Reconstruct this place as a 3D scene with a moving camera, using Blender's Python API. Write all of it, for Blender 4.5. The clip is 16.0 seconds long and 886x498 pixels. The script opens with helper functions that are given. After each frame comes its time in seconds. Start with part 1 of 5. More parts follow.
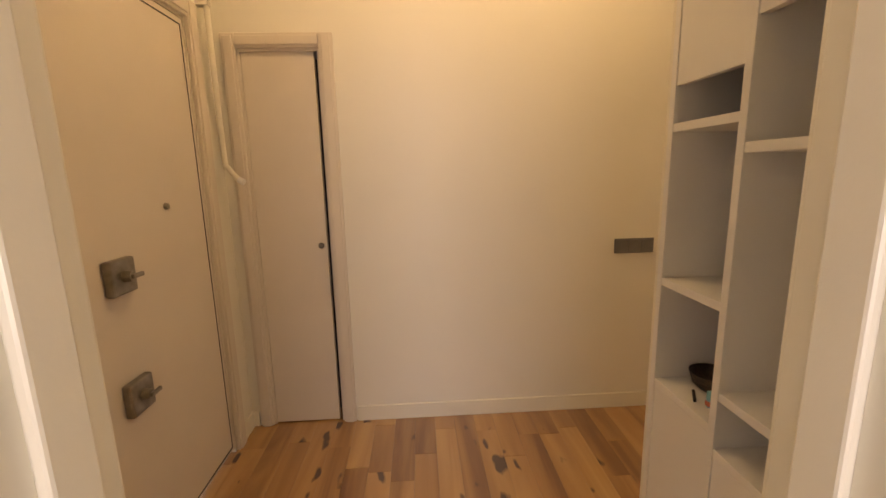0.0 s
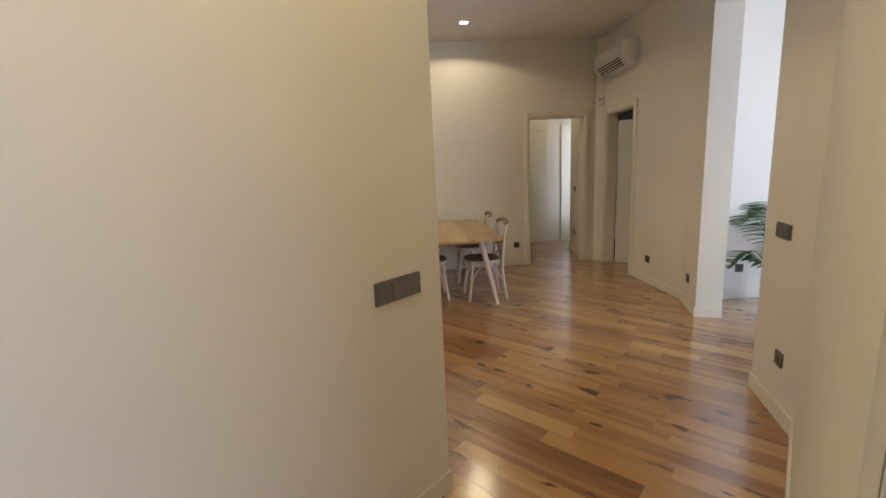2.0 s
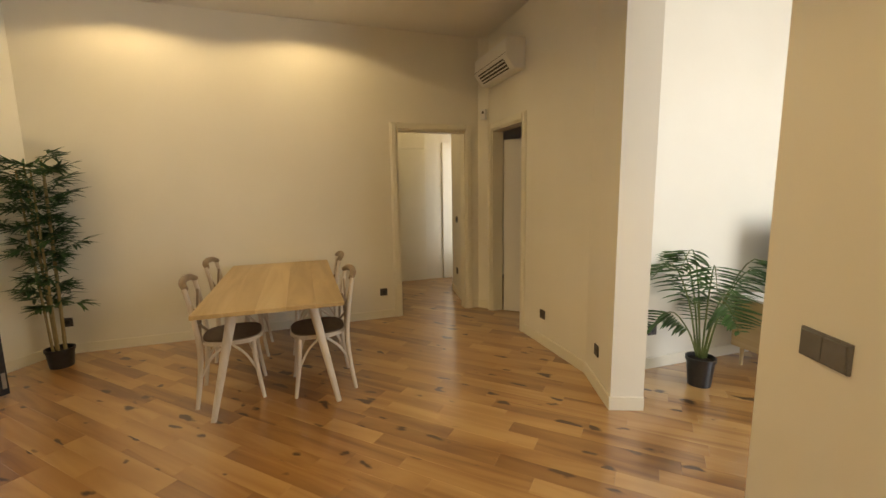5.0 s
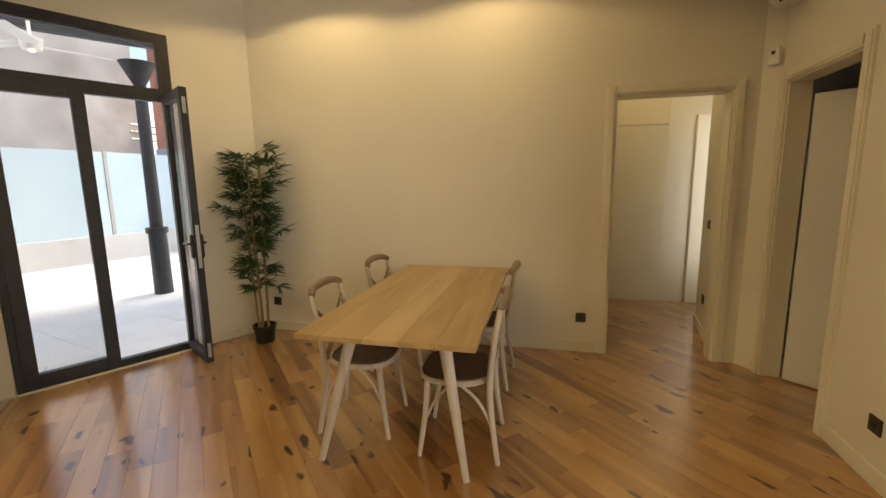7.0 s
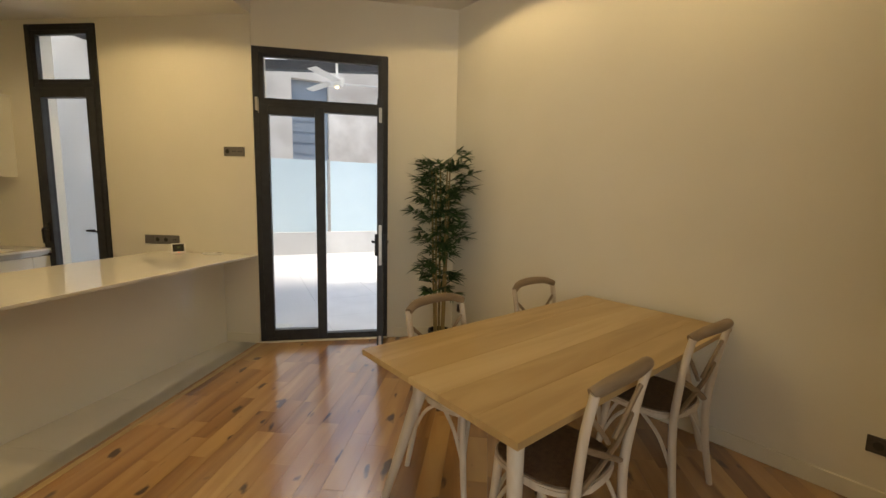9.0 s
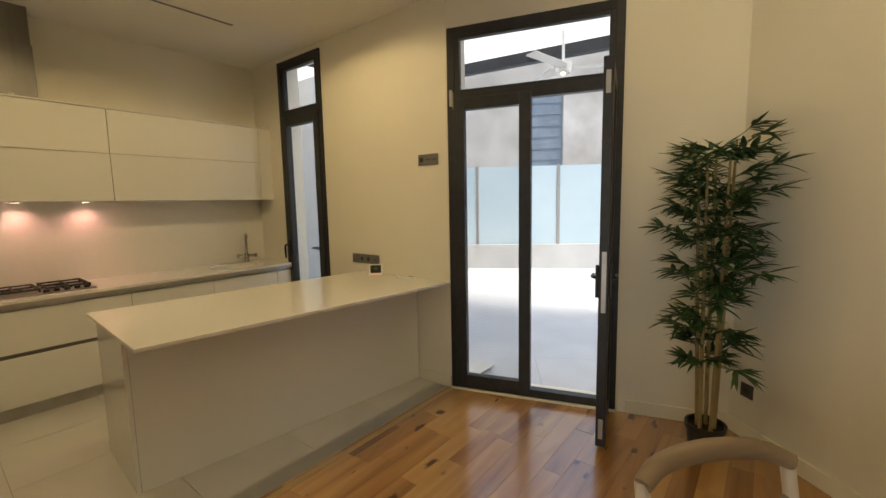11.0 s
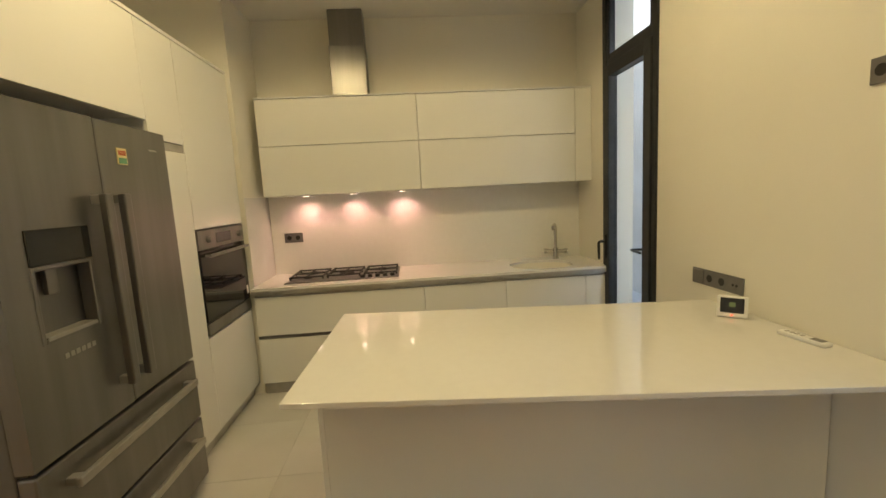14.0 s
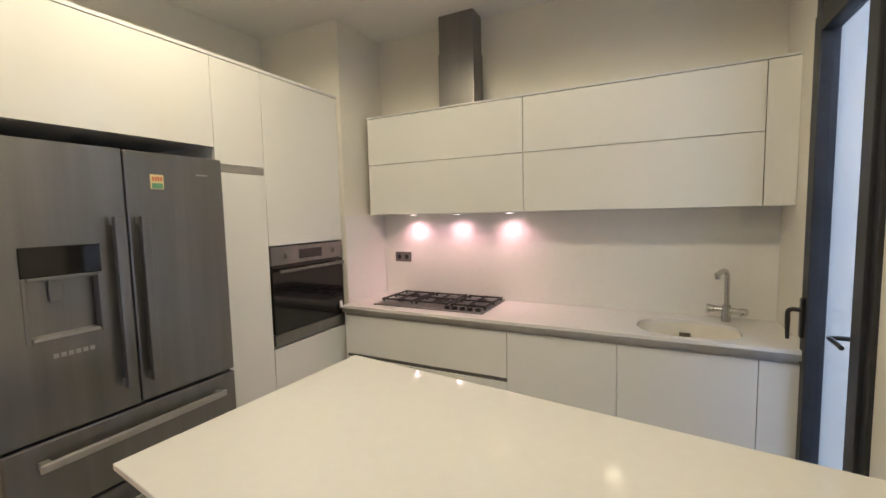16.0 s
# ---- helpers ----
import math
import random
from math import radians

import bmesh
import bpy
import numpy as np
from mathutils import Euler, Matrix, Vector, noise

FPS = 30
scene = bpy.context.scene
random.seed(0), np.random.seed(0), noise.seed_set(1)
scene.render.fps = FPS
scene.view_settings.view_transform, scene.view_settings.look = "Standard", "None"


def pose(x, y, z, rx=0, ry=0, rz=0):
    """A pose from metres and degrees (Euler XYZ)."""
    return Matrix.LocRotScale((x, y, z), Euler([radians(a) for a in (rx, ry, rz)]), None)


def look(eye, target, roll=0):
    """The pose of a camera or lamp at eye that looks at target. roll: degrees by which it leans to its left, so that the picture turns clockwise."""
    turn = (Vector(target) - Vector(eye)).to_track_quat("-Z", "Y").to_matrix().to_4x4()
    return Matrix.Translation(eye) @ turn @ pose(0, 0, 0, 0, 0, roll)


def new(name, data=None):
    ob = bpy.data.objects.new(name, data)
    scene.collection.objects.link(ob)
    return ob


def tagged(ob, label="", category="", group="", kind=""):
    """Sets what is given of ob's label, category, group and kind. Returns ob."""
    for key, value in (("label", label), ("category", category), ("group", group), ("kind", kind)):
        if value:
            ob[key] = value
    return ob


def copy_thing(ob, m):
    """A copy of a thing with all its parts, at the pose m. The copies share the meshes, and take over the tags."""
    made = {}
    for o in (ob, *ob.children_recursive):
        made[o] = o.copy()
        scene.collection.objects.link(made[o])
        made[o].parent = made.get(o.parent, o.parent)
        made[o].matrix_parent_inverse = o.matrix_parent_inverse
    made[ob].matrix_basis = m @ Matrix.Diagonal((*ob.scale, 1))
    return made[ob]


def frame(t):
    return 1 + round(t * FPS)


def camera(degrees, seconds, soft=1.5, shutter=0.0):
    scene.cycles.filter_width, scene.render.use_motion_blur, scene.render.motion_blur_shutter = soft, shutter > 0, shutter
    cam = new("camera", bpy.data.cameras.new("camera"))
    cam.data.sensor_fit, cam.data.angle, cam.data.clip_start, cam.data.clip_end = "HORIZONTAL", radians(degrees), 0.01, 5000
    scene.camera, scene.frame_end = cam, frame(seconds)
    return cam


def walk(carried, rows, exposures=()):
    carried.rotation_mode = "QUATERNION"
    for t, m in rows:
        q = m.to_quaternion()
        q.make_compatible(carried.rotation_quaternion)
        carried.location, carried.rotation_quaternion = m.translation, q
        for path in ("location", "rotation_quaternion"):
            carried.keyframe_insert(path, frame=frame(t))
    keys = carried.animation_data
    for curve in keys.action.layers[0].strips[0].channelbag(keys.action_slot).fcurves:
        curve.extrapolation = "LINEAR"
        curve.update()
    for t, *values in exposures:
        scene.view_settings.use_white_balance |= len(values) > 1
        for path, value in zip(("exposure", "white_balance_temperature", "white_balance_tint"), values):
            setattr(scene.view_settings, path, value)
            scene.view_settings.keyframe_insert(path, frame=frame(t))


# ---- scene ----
cam = camera(93.3, 16.0)
PATH = [
    (0, (0.242, -0.146, 1.483), (0.35, 1.818, 1.122), -1.3),
    (0.5, (0.232, 0.195, 1.482), (0.515, 2.138, 1.1), -1.9),
    (1, (0.226, 0.527, 1.46), (0.886, 2.378, 1.09), -2.3),
    (1.5, (0.309, 0.819, 1.457), (1.374, 2.473, 1.095), -2.4),
    (2, (0.448, 1.055, 1.465), (1.926, 2.353, 1.103), -2.7),
    (2.5, (0.62, 1.258, 1.468), (2.383, 2.129, 1.103), -3.0),
    (3, (0.886, 1.374, 1.472), (2.776, 1.923, 1.118), -2.8),
    (3.2, (0.972, 1.409, 1.472), (2.888, 1.878, 1.143), -2.5),
    (5.3, (2.18, 1.583, 1.508), (3.863, 2.626, 1.227), -1.0),
    (5.5, (2.324, 1.596, 1.503), (3.939, 2.742, 1.222), -1.2),
    (6, (2.565, 1.715, 1.516), (4.029, 3.046, 1.225), -1.1),
    (6.5, (2.854, 1.795, 1.507), (4.1, 3.331, 1.205), -1.1),
    (7, (3.079, 1.945, 1.501), (4.094, 3.64, 1.191), -0.8),
    (7.5, (3.375, 2.059, 1.512), (4.084, 3.904, 1.207), -0.8),
    (8, (3.606, 2.197, 1.499), (4.05, 4.124, 1.201), -0.8),
    (8.2, (3.758, 2.216, 1.456), (4.054, 4.176, 1.189), -0.5),
    (10.3, (4.108, 2.986, 1.493), (3.241, 4.771, 1.239), 0.3),
    (10.5, (3.986, 3.207, 1.488), (3.005, 4.932, 1.24), -0.5),
    (11, (3.824, 3.419, 1.497), (2.599, 4.985, 1.272), -1.1),
    (11.5, (3.658, 3.596, 1.515), (2.17, 4.915, 1.296), -1.6),
    (12, (3.512, 3.744, 1.509), (1.799, 4.752, 1.29), -2.2),
    (12.5, (3.33, 3.797, 1.514), (1.492, 4.551, 1.283), -2.8),
    (13, (3.228, 3.985, 1.507), (1.312, 4.503, 1.261), -3.1),
    (13.5, (3.121, 4.229, 1.513), (1.165, 4.566, 1.264), -3.3),
    (14, (2.914, 4.448, 1.504), (0.936, 4.586, 1.245), -3.1),
    (14.5, (2.712, 4.697, 1.508), (0.73, 4.59, 1.262), -2.5),
    (15, (2.542, 5.001, 1.523), (0.593, 4.608, 1.306), -2.1),
    (15.5, (2.332, 5.248, 1.527), (0.469, 4.547, 1.333), -1.5),
    (16, (2.194, 5.348, 1.552), (0.417, 4.444, 1.386), -1.3),
]
walk(cam, [(t, look(eye, target, roll)) for t, eye, target, roll in PATH],
     [(0, 1.08, 8600, 30), (0.5, 1.45, 7000, 16), (1, 1.45, 6200, 13), (1.5, 1.45, 5900, 17), (2, 1.25, 5700, 15), (3, 1.5, 5800, 12), (5.5, 1.4, 7900, 12), (7, 1.28, 8000, 11), (8.2, 1.1, 7700, 10),
      (10.5, 1.0, 7800, 12), (11, 1.0, 7500, 9), (11.5, 1.1, 7600, 7), (12.5, 1.2, 8100, 6), (13, 1.35, 8000, 5), (14, 1.4, 6900, 4), (14.5, 1.5, 5700, 11), (15, 1.45, 5600, 12), (15.5, 1.5, 5400, 13), (16, 1.68, 5300, 14)])

# ---------- light ----------
world = bpy.data.worlds.new("sky")
scene.world = world
world.use_nodes = True
wn = world.node_tree.nodes
sky = wn.new("ShaderNodeTexSky")
sky.sky_type, sky.sun_disc = "NISHITA", False
sky.sun_elevation, sky.sun_rotation = radians(70), radians(75)
wn["Background"].inputs[1].default_value = 0.15
world.node_tree.links.new(sky.outputs[0], wn["Background"].inputs[0])
sun = new("sun", bpy.data.lights.new("sun", "SUN"))
sun.data.energy, sun.data.angle, sun.data.color = 2.8, radians(24), (1, 0.95, 0.88)
sun.matrix_world = look((0, 0, 10), (-1.75, -0.50, 5.0))


def spot(name, x, y, z, watts, degrees, colour, blend=0.4, radius=0.03, target=None):
    ob = new(name, bpy.data.lights.new(name, "SPOT"))
    ob.data.energy, ob.data.spot_size, ob.data.spot_blend, ob.data.shadow_soft_size, ob.data.color = watts, radians(degrees), blend, radius, colour
    ob.matrix_world = look((x, y, z), target or (x, y, z - 1))
    return ob


def area(name, x, y, z, w, h, watts, colour, target):
    ob = new(name, bpy.data.lights.new(name, "AREA"))
    ob.data.shape, ob.data.size, ob.data.size_y, ob.data.energy, ob.data.color = "RECTANGLE", w, h, watts, colour
    ob.matrix_world = look((x, y, z), target)
    return ob


WARM = (1.0, 0.77, 0.41)
# fifth and last two: added, unseen fill lamps; seventh: unseen, inferred from warm corridor
LAMPS = [(4.85, 4.41), (3.80, 5.46), (0.15, 1.55), (1.0, 1.55), (2.70, 2.9), (2.70, 4.28), (7.35, 4.52), (1.1, 3.75), (1.1, 5.0)]
HIGH, KITCHEN_HIGH = 3.25, 3.03
for (lx, ly), watts, cone in zip(LAMPS, (8.8, 8.8, 13.5, 13.5, 8, 3, 7, 18, 18), (155, 155, 146, 146, 120, 124, 150, 168, 168)):
    spot("downlight_and_fill_lamp", lx, ly, (KITCHEN_HIGH if lx < 1.8 and ly > 3 else HIGH) - 0.03, watts, cone, WARM, 0.22, 0.10 if lx < 1.8 and ly > 3 else 0.03)
for ly in (3.55, 3.95, 4.38):
    spot("cabinet_lamp", -0.80, ly, 1.545, 2.6, 145, (1.0, 0.48, 0.41), 0.9, 0.015)
# daylight through the openings
area("daylight_living", 4.6, -1.85, 1.6, 2.4, 2.2, 30, (0.88, 0.94, 1.0), (4.9, 1.0, 1.2))
area("daylight_first_room", 0.3, -2.4, 1.5, 1.4, 1.6, 20, (0.85, 0.92, 1.0), (0.3, 2.0, 0.9))


# ---------- materials ----------
def material(name, rough=0.5, metal=0.0):
    m = bpy.data.materials.new(name)
    m.use_nodes = True
    b = m.node_tree.nodes["Principled BSDF"]
    b.inputs["Roughness"].default_value, b.inputs["Metallic"].default_value = rough, metal
    return m, m.node_tree.nodes, m.node_tree.links, b


def mottled(name, c0, c1, scale=3.0, rough=0.5, metal=0.0, bump=0.0, bump_scale=120.0, stretch=(1, 1, 1), coat=0.0, detail=6):
    """Two tones mixed by noise at two scales, with fine relief."""
    m, n, l, b = material(name, rough, metal)
    tc, mp, nz, rp = n.new("ShaderNodeTexCoord"), n.new("ShaderNodeMapping"), n.new("ShaderNodeTexNoise"), n.new("ShaderNodeValToRGB")
    mp.inputs["Scale"].default_value = stretch
    nz.inputs["Scale"].default_value, nz.inputs["Detail"].default_value = scale, detail
    l.new(tc.outputs["Object"], mp.inputs[0]); l.new(mp.outputs[0], nz.inputs[0]); l.new(nz.outputs[0], rp.inputs[0])
    rp.color_ramp.elements[0].color, rp.color_ramp.elements[1].color = (*c0, 1), (*c1, 1)
    rp.color_ramp.elements[0].position, rp.color_ramp.elements[1].position = 0.3, 0.7
    l.new(rp.outputs[0], b.inputs["Base Color"])
    b.inputs["Coat Weight"].default_value = coat
    if bump:
        n2, bp = n.new("ShaderNodeTexNoise"), n.new("ShaderNodeBump")
        n2.inputs["Scale"].default_value = bump_scale
        bp.inputs["Strength"].default_value, bp.inputs["Distance"].default_value = bump, 0.01
        l.new(mp.outputs[0], n2.inputs[0]); l.new(n2.outputs[0], bp.inputs["Height"]); l.new(bp.outputs[0], b.inputs["Normal"])
    return m


def wood(name, dark, mid, light, rough=0.35, axis=1, grain=9.0, knots=True, coat=0.0, vary=0.6):
    """Grain along an axis, tone by piece, dark knots."""
    m, n, l, b = material(name, rough)
    tc, mp, info = n.new("ShaderNodeTexCoord"), n.new("ShaderNodeMapping"), n.new("ShaderNodeObjectInfo")
    sc = [grain, grain, grain]; sc[axis] = grain * 0.1
    mp.inputs["Scale"].default_value = sc
    off = n.new("ShaderNodeVectorMath"); off.operation = "ADD"
    mul = n.new("ShaderNodeMath"); mul.operation = "MULTIPLY"; mul.inputs[1].default_value = 37.0
    geo = n.new("ShaderNodeNewGeometry")
    mix_r = n.new("ShaderNodeMath"); mix_r.operation = "ADD"
    l.new(info.outputs["Random"], mix_r.inputs[0]); l.new(geo.outputs["Random Per Island"], mix_r.inputs[1])
    l.new(mix_r.outputs[0], mul.inputs[0])
    l.new(tc.outputs["Object"], off.inputs[0]); l.new(mul.outputs[0], off.inputs[1]); l.new(off.outputs[0], mp.inputs[0])
    nz = n.new("ShaderNodeTexNoise"); nz.inputs["Scale"].default_value, nz.inputs["Detail"].default_value, nz.inputs["Distortion"].default_value = 1.0, 8, 1.2
    l.new(mp.outputs[0], nz.inputs[0])
    fr = n.new("ShaderNodeMath"); fr.operation = "FRACT"; l.new(mix_r.outputs[0], fr.inputs[0])
    mr = n.new("ShaderNodeMapRange"); mr.inputs[3].default_value, mr.inputs[4].default_value = -0.2 * vary, 0.2 * vary
    l.new(fr.outputs[0], mr.inputs[0])
    ad = n.new("ShaderNodeMath"); ad.operation = "ADD"; l.new(nz.outputs[0], ad.inputs[0]); l.new(mr.outputs[0], ad.inputs[1])
    rp = n.new("ShaderNodeValToRGB"); e = rp.color_ramp.elements
    e[0].position, e[0].color, e[1].position, e[1].color = 0.25, (*dark, 1), 0.75, (*light, 1)
    em = e.new(0.5); em.color = (*mid, 1)
    l.new(ad.outputs[0], rp.inputs[0])
    out = rp.outputs[0]
    if knots:
        m2 = n.new("ShaderNodeMapping"); k = [9.0, 9.0, 9.0]; k[axis] = 4.0
        m2.inputs["Scale"].default_value = k
        l.new(off.outputs[0], m2.inputs[0])
        vo = n.new("ShaderNodeTexVoronoi"); vo.inputs["Scale"].default_value = 1.0
        wob = n.new("ShaderNodeTexNoise"); wob.inputs["Scale"].default_value = 1.3
        l.new(m2.outputs[0], wob.inputs[0])
        va = n.new("ShaderNodeVectorMath"); va.operation = "ADD"; l.new(m2.outputs[0], va.inputs[0]); l.new(wob.outputs["Color"], va.inputs[1])
        l.new(va.outputs[0], vo.inputs[0])
        sep = n.new("ShaderNodeSeparateColor"); l.new(vo.outputs["Color"], sep.inputs[0])
        thr = n.new("ShaderNodeMapRange"); thr.inputs[1].default_value, thr.inputs[2].default_value = 0.20, 1.0
        thr.inputs[3].default_value, thr.inputs[4].default_value = 0.0, 0.30
        l.new(sep.outputs[0], thr.inputs[0])
        lt = n.new("ShaderNodeMath"); lt.operation = "SUBTRACT"; l.new(thr.outputs[0], lt.inputs[0]); l.new(vo.outputs["Distance"], lt.inputs[1])
        kr = n.new("ShaderNodeMapRange"); kr.inputs[1].default_value, kr.inputs[2].default_value = -0.04, 0.06; l.new(lt.outputs[0], kr.inputs[0])
        mx = n.new("ShaderNodeMix"); mx.data_type = "RGBA"
        l.new(kr.outputs[0], mx.inputs["Factor"]); l.new(out, mx.inputs["A"]); mx.inputs["B"].default_value = (dark[0] * 0.32, dark[1] * 0.28, dark[2] * 0.3, 1)
        out = mx.outputs["Result"]
    l.new(out, b.inputs["Base Color"])
    bp = n.new("ShaderNodeBump"); bp.inputs["Strength"].default_value, bp.inputs["Distance"].default_value = 0.15, 0.002
    l.new(nz.outputs[0], bp.inputs["Height"]); l.new(bp.outputs[0], b.inputs["Normal"])
    b.inputs["Coat Weight"].default_value, b.inputs["Coat Roughness"].default_value = coat, 0.19
    b.inputs["Coat IOR"].default_value = 2.0
    return m


WALL = mottled("wall_paint", (0.76, 0.735, 0.65), (0.80, 0.775, 0.695), 1.2, 0.55, bump=0.06, bump_scale=220)
CEIL = mottled("ceiling_paint", (0.76, 0.745, 0.70), (0.79, 0.775, 0.735), 0.8, 0.8, bump=0.04, bump_scale=150)
TRIM = mottled("trim_paint", (0.76, 0.73, 0.62), (0.80, 0.77, 0.67), 2, 0.35, bump=0.03)
DOOR = mottled("door_paint", (0.66, 0.60, 0.52), (0.71, 0.65, 0.57), 2, 0.38, bump=0.03)
WHITE = mottled("white_lacquer", (0.78, 0.78, 0.75), (0.81, 0.81, 0.78), 0.7, 0.12, coat=0.3)
SATIN = mottled("white_satin", (0.74, 0.74, 0.73), (0.79, 0.79, 0.78), 0.9, 0.4)
TOP = mottled("white_quartz", (0.775, 0.77, 0.745), (0.795, 0.79, 0.765), 25, 0.07, detail=3)
PLANK = wood("oak_planks", (0.20, 0.082, 0.022), (0.41, 0.205, 0.064), (0.55, 0.325, 0.12), 0.28, 1, 5.5, True, 1.0, 0.8)
OAK = wood("pale_oak", (0.41, 0.275, 0.12), (0.52, 0.365, 0.175), (0.60, 0.45, 0.24), 0.38, 1, 7, False, 0.1, 0.9)
LIMED = wood("limed_wood", (0.48, 0.40, 0.31), (0.60, 0.52, 0.42), (0.68, 0.61, 0.52), 0.55, 2, 14, False, 0.0, 0.4)
RAIL = wood("grey_brown_wood", (0.17, 0.12, 0.075), (0.25, 0.18, 0.115), (0.33, 0.25, 0.17), 0.5, 0, 14, False, 0.0, 0.4)
SEAT = mottled("dark_woven_seat", (0.09, 0.058, 0.035), (0.16, 0.105, 0.065), 60, 0.6, bump=0.5, bump_scale=180)
FRAME = mottled("anthracite_aluminium", (0.020, 0.022, 0.027), (0.03, 0.033, 0.04), 20, 0.45, 0.2)
STEEL = mottled("brushed_steel", (0.21, 0.205, 0.20), (0.25, 0.245, 0.24), 3, 0.33, 0.85, bump=0.012, bump_scale=90, stretch=(6, 6, 0.3))
ALU = mottled("aluminium_profile", (0.42, 0.41, 0.39), (0.50, 0.49, 0.47), 15, 0.4, 0.8)
CHROME = mottled("chrome", (0.55, 0.54, 0.52), (0.62, 0.61, 0.59), 10, 0.18, 1.0)
BRONZE = mottled("aged_nickel", (0.22, 0.20, 0.17), (0.34, 0.32, 0.28), 25, 0.35, 0.9)
BLACK = mottled("black_plastic", (0.010, 0.010, 0.011), (0.02, 0.02, 0.022), 20, 0.35)
IRON = mottled("cast_iron", (0.012, 0.012, 0.013), (0.03, 0.03, 0.03), 40, 0.6, bump=0.2)
OVEN_GLASS = mottled("oven_glass", (0.010, 0.010, 0.011), (0.014, 0.014, 0.015), 3, 0.06)
SWITCH = mottled("grey_switch", (0.15, 0.145, 0.145), (0.19, 0.185, 0.185), 15, 0.4, 0.3)
SWITCH_DARK = mottled("dark_socket", (0.05, 0.045, 0.04), (0.08, 0.07, 0.065), 15, 0.4, 0.2)
TILE = mottled("pale_tile", (0.62, 0.61, 0.57), (0.70, 0.69, 0.65), 1.7, 0.24, bump=0.02, bump_scale=40)
GROUT = mottled("grout", (0.40, 0.39, 0.36), (0.48, 0.47, 0.44), 30, 0.9)
PATIO = mottled("terrace_tile", (0.50, 0.52, 0.55), (0.57, 0.59, 0.62), 2.2, 0.6, bump=0.05)
PLASTER = mottled("stained_render", (0.50, 0.46, 0.42), (0.80, 0.77, 0.73), 0.9, 0.9, bump=0.3, bump_scale=25, detail=10)
OUTWALL = mottled("terrace_wall", (0.58, 0.57, 0.55), (0.68, 0.67, 0.65), 1.5, 0.85, bump=0.15, bump_scale=60)
FROST = mottled("frosted_glass", (0.54, 0.68, 0.74), (0.62, 0.75, 0.80), 0.8, 0.35)
GREYBLUE = mottled("grey_blue_cladding", (0.26, 0.31, 0.38), (0.34, 0.40, 0.47), 2, 0.6)
RED = mottled("red_brick_wall", (0.40, 0.17, 0.12), (0.52, 0.25, 0.18), 5, 0.85, bump=0.3, bump_scale=30)
LEAF = mottled("bamboo_leaf", (0.022, 0.065, 0.022), (0.055, 0.125, 0.038), 6, 0.45)
PALM = mottled("palm_leaf", (0.028, 0.085, 0.02), (0.085, 0.18, 0.045), 5, 0.4)
CANE = mottled("bamboo_cane", (0.26, 0.20, 0.09), (0.38, 0.30, 0.15), 12, 0.5)
STEM = mottled("palm_stem", (0.08, 0.12, 0.03), (0.16, 0.20, 0.06), 12, 0.5)
SOIL = mottled("soil", (0.02, 0.015, 0.01), (0.05, 0.035, 0.025), 50, 0.95, bump=0.6, bump_scale=60)
WINE = mottled("wine_red_cloth", (0.08, 0.016, 0.02), (0.20, 0.04, 0.04), 40, 0.7, bump=0.3)
BASKET = mottled("dark_basket", (0.025, 0.018, 0.014), (0.07, 0.045, 0.03), 70, 0.6, bump=0.5, bump_scale=90)
CYAN = mottled("light_blue_packet", (0.12, 0.36, 0.46), (0.18, 0.45, 0.55), 10, 0.4)
YELLOW = mottled("yellow_magnet", (0.62, 0.52, 0.26), (0.70, 0.60, 0.34), 20, 0.5)
GREEN = mottled("green_print", (0.10, 0.26, 0.16), (0.14, 0.32, 0.20), 20, 0.5)
REDP = mottled("red_print", (0.50, 0.12, 0.07), (0.56, 0.16, 0.10), 20, 0.5)
CANOPY, _n, _l, _b = material("canopy_fabric", 0.8)
_t, _m = _n.new("ShaderNodeBsdfTranslucent"), _n.new("ShaderNodeMixShader")
_b.inputs["Base Color"].default_value, _t.inputs[0].default_value, _m.inputs[0].default_value = (0.8, 0.8, 0.8, 1), (0.93, 0.95, 0.97, 1), 0.85
_l.new(_b.outputs[0], _m.inputs[1]); _l.new(_t.outputs[0], _m.inputs[2]); _l.new(_m.outputs[0], _n["Material Output"].inputs[0])
GLASS, _n, _l, _b = material("glass", 0.02)
_b.inputs["Transmission Weight"].default_value, _b.inputs["IOR"].default_value = 1.0, 1.1


def glowing(name, colour, strength):
    m, n, l, b = material(name)
    b.inputs["Base Color"].default_value = (0.03, 0.03, 0.03, 1)
    b.inputs["Emission Color"].default_value, b.inputs["Emission Strength"].default_value = (*colour, 1), strength
    return m


LAMP = glowing("lamp_face", (1.0, 0.80, 0.50), 3.0)
LED = glowing("cabinet_led", (1.0, 0.72, 0.58), 4.0)
SCREEN = glowing("small_screen", (0.25, 0.30, 0.08), 0.15)
REDLED = glowing("red_led", (1.0, 0.12, 0.05), 2.0)


# ---------- mesh helpers ----------
def part(name, bm, mat, parent=None, label="", smooth=False):
    me = bpy.data.meshes.new(name)
    bmesh.ops.recalc_face_normals(bm, faces=bm.faces)
    bm.to_mesh(me); bm.free()
    for m in (mat if isinstance(mat, (list, tuple)) else [mat]):
        me.materials.append(m)
    if smooth:
        for p in me.polygons:
            p.use_smooth = True
        me.set_sharp_from_angle(angle=radians(40))
    ob = new(name, me)
    if parent:
        ob.parent = parent
    if label:
        tagged(ob, label)
    return ob


def thing(name, label, category, m=None, group="", kind=""):
    ob = new(name)
    ob.empty_display_size = 0.1
    if m is not None:
        ob.matrix_world = m
    return tagged(ob, label, category, group, kind)


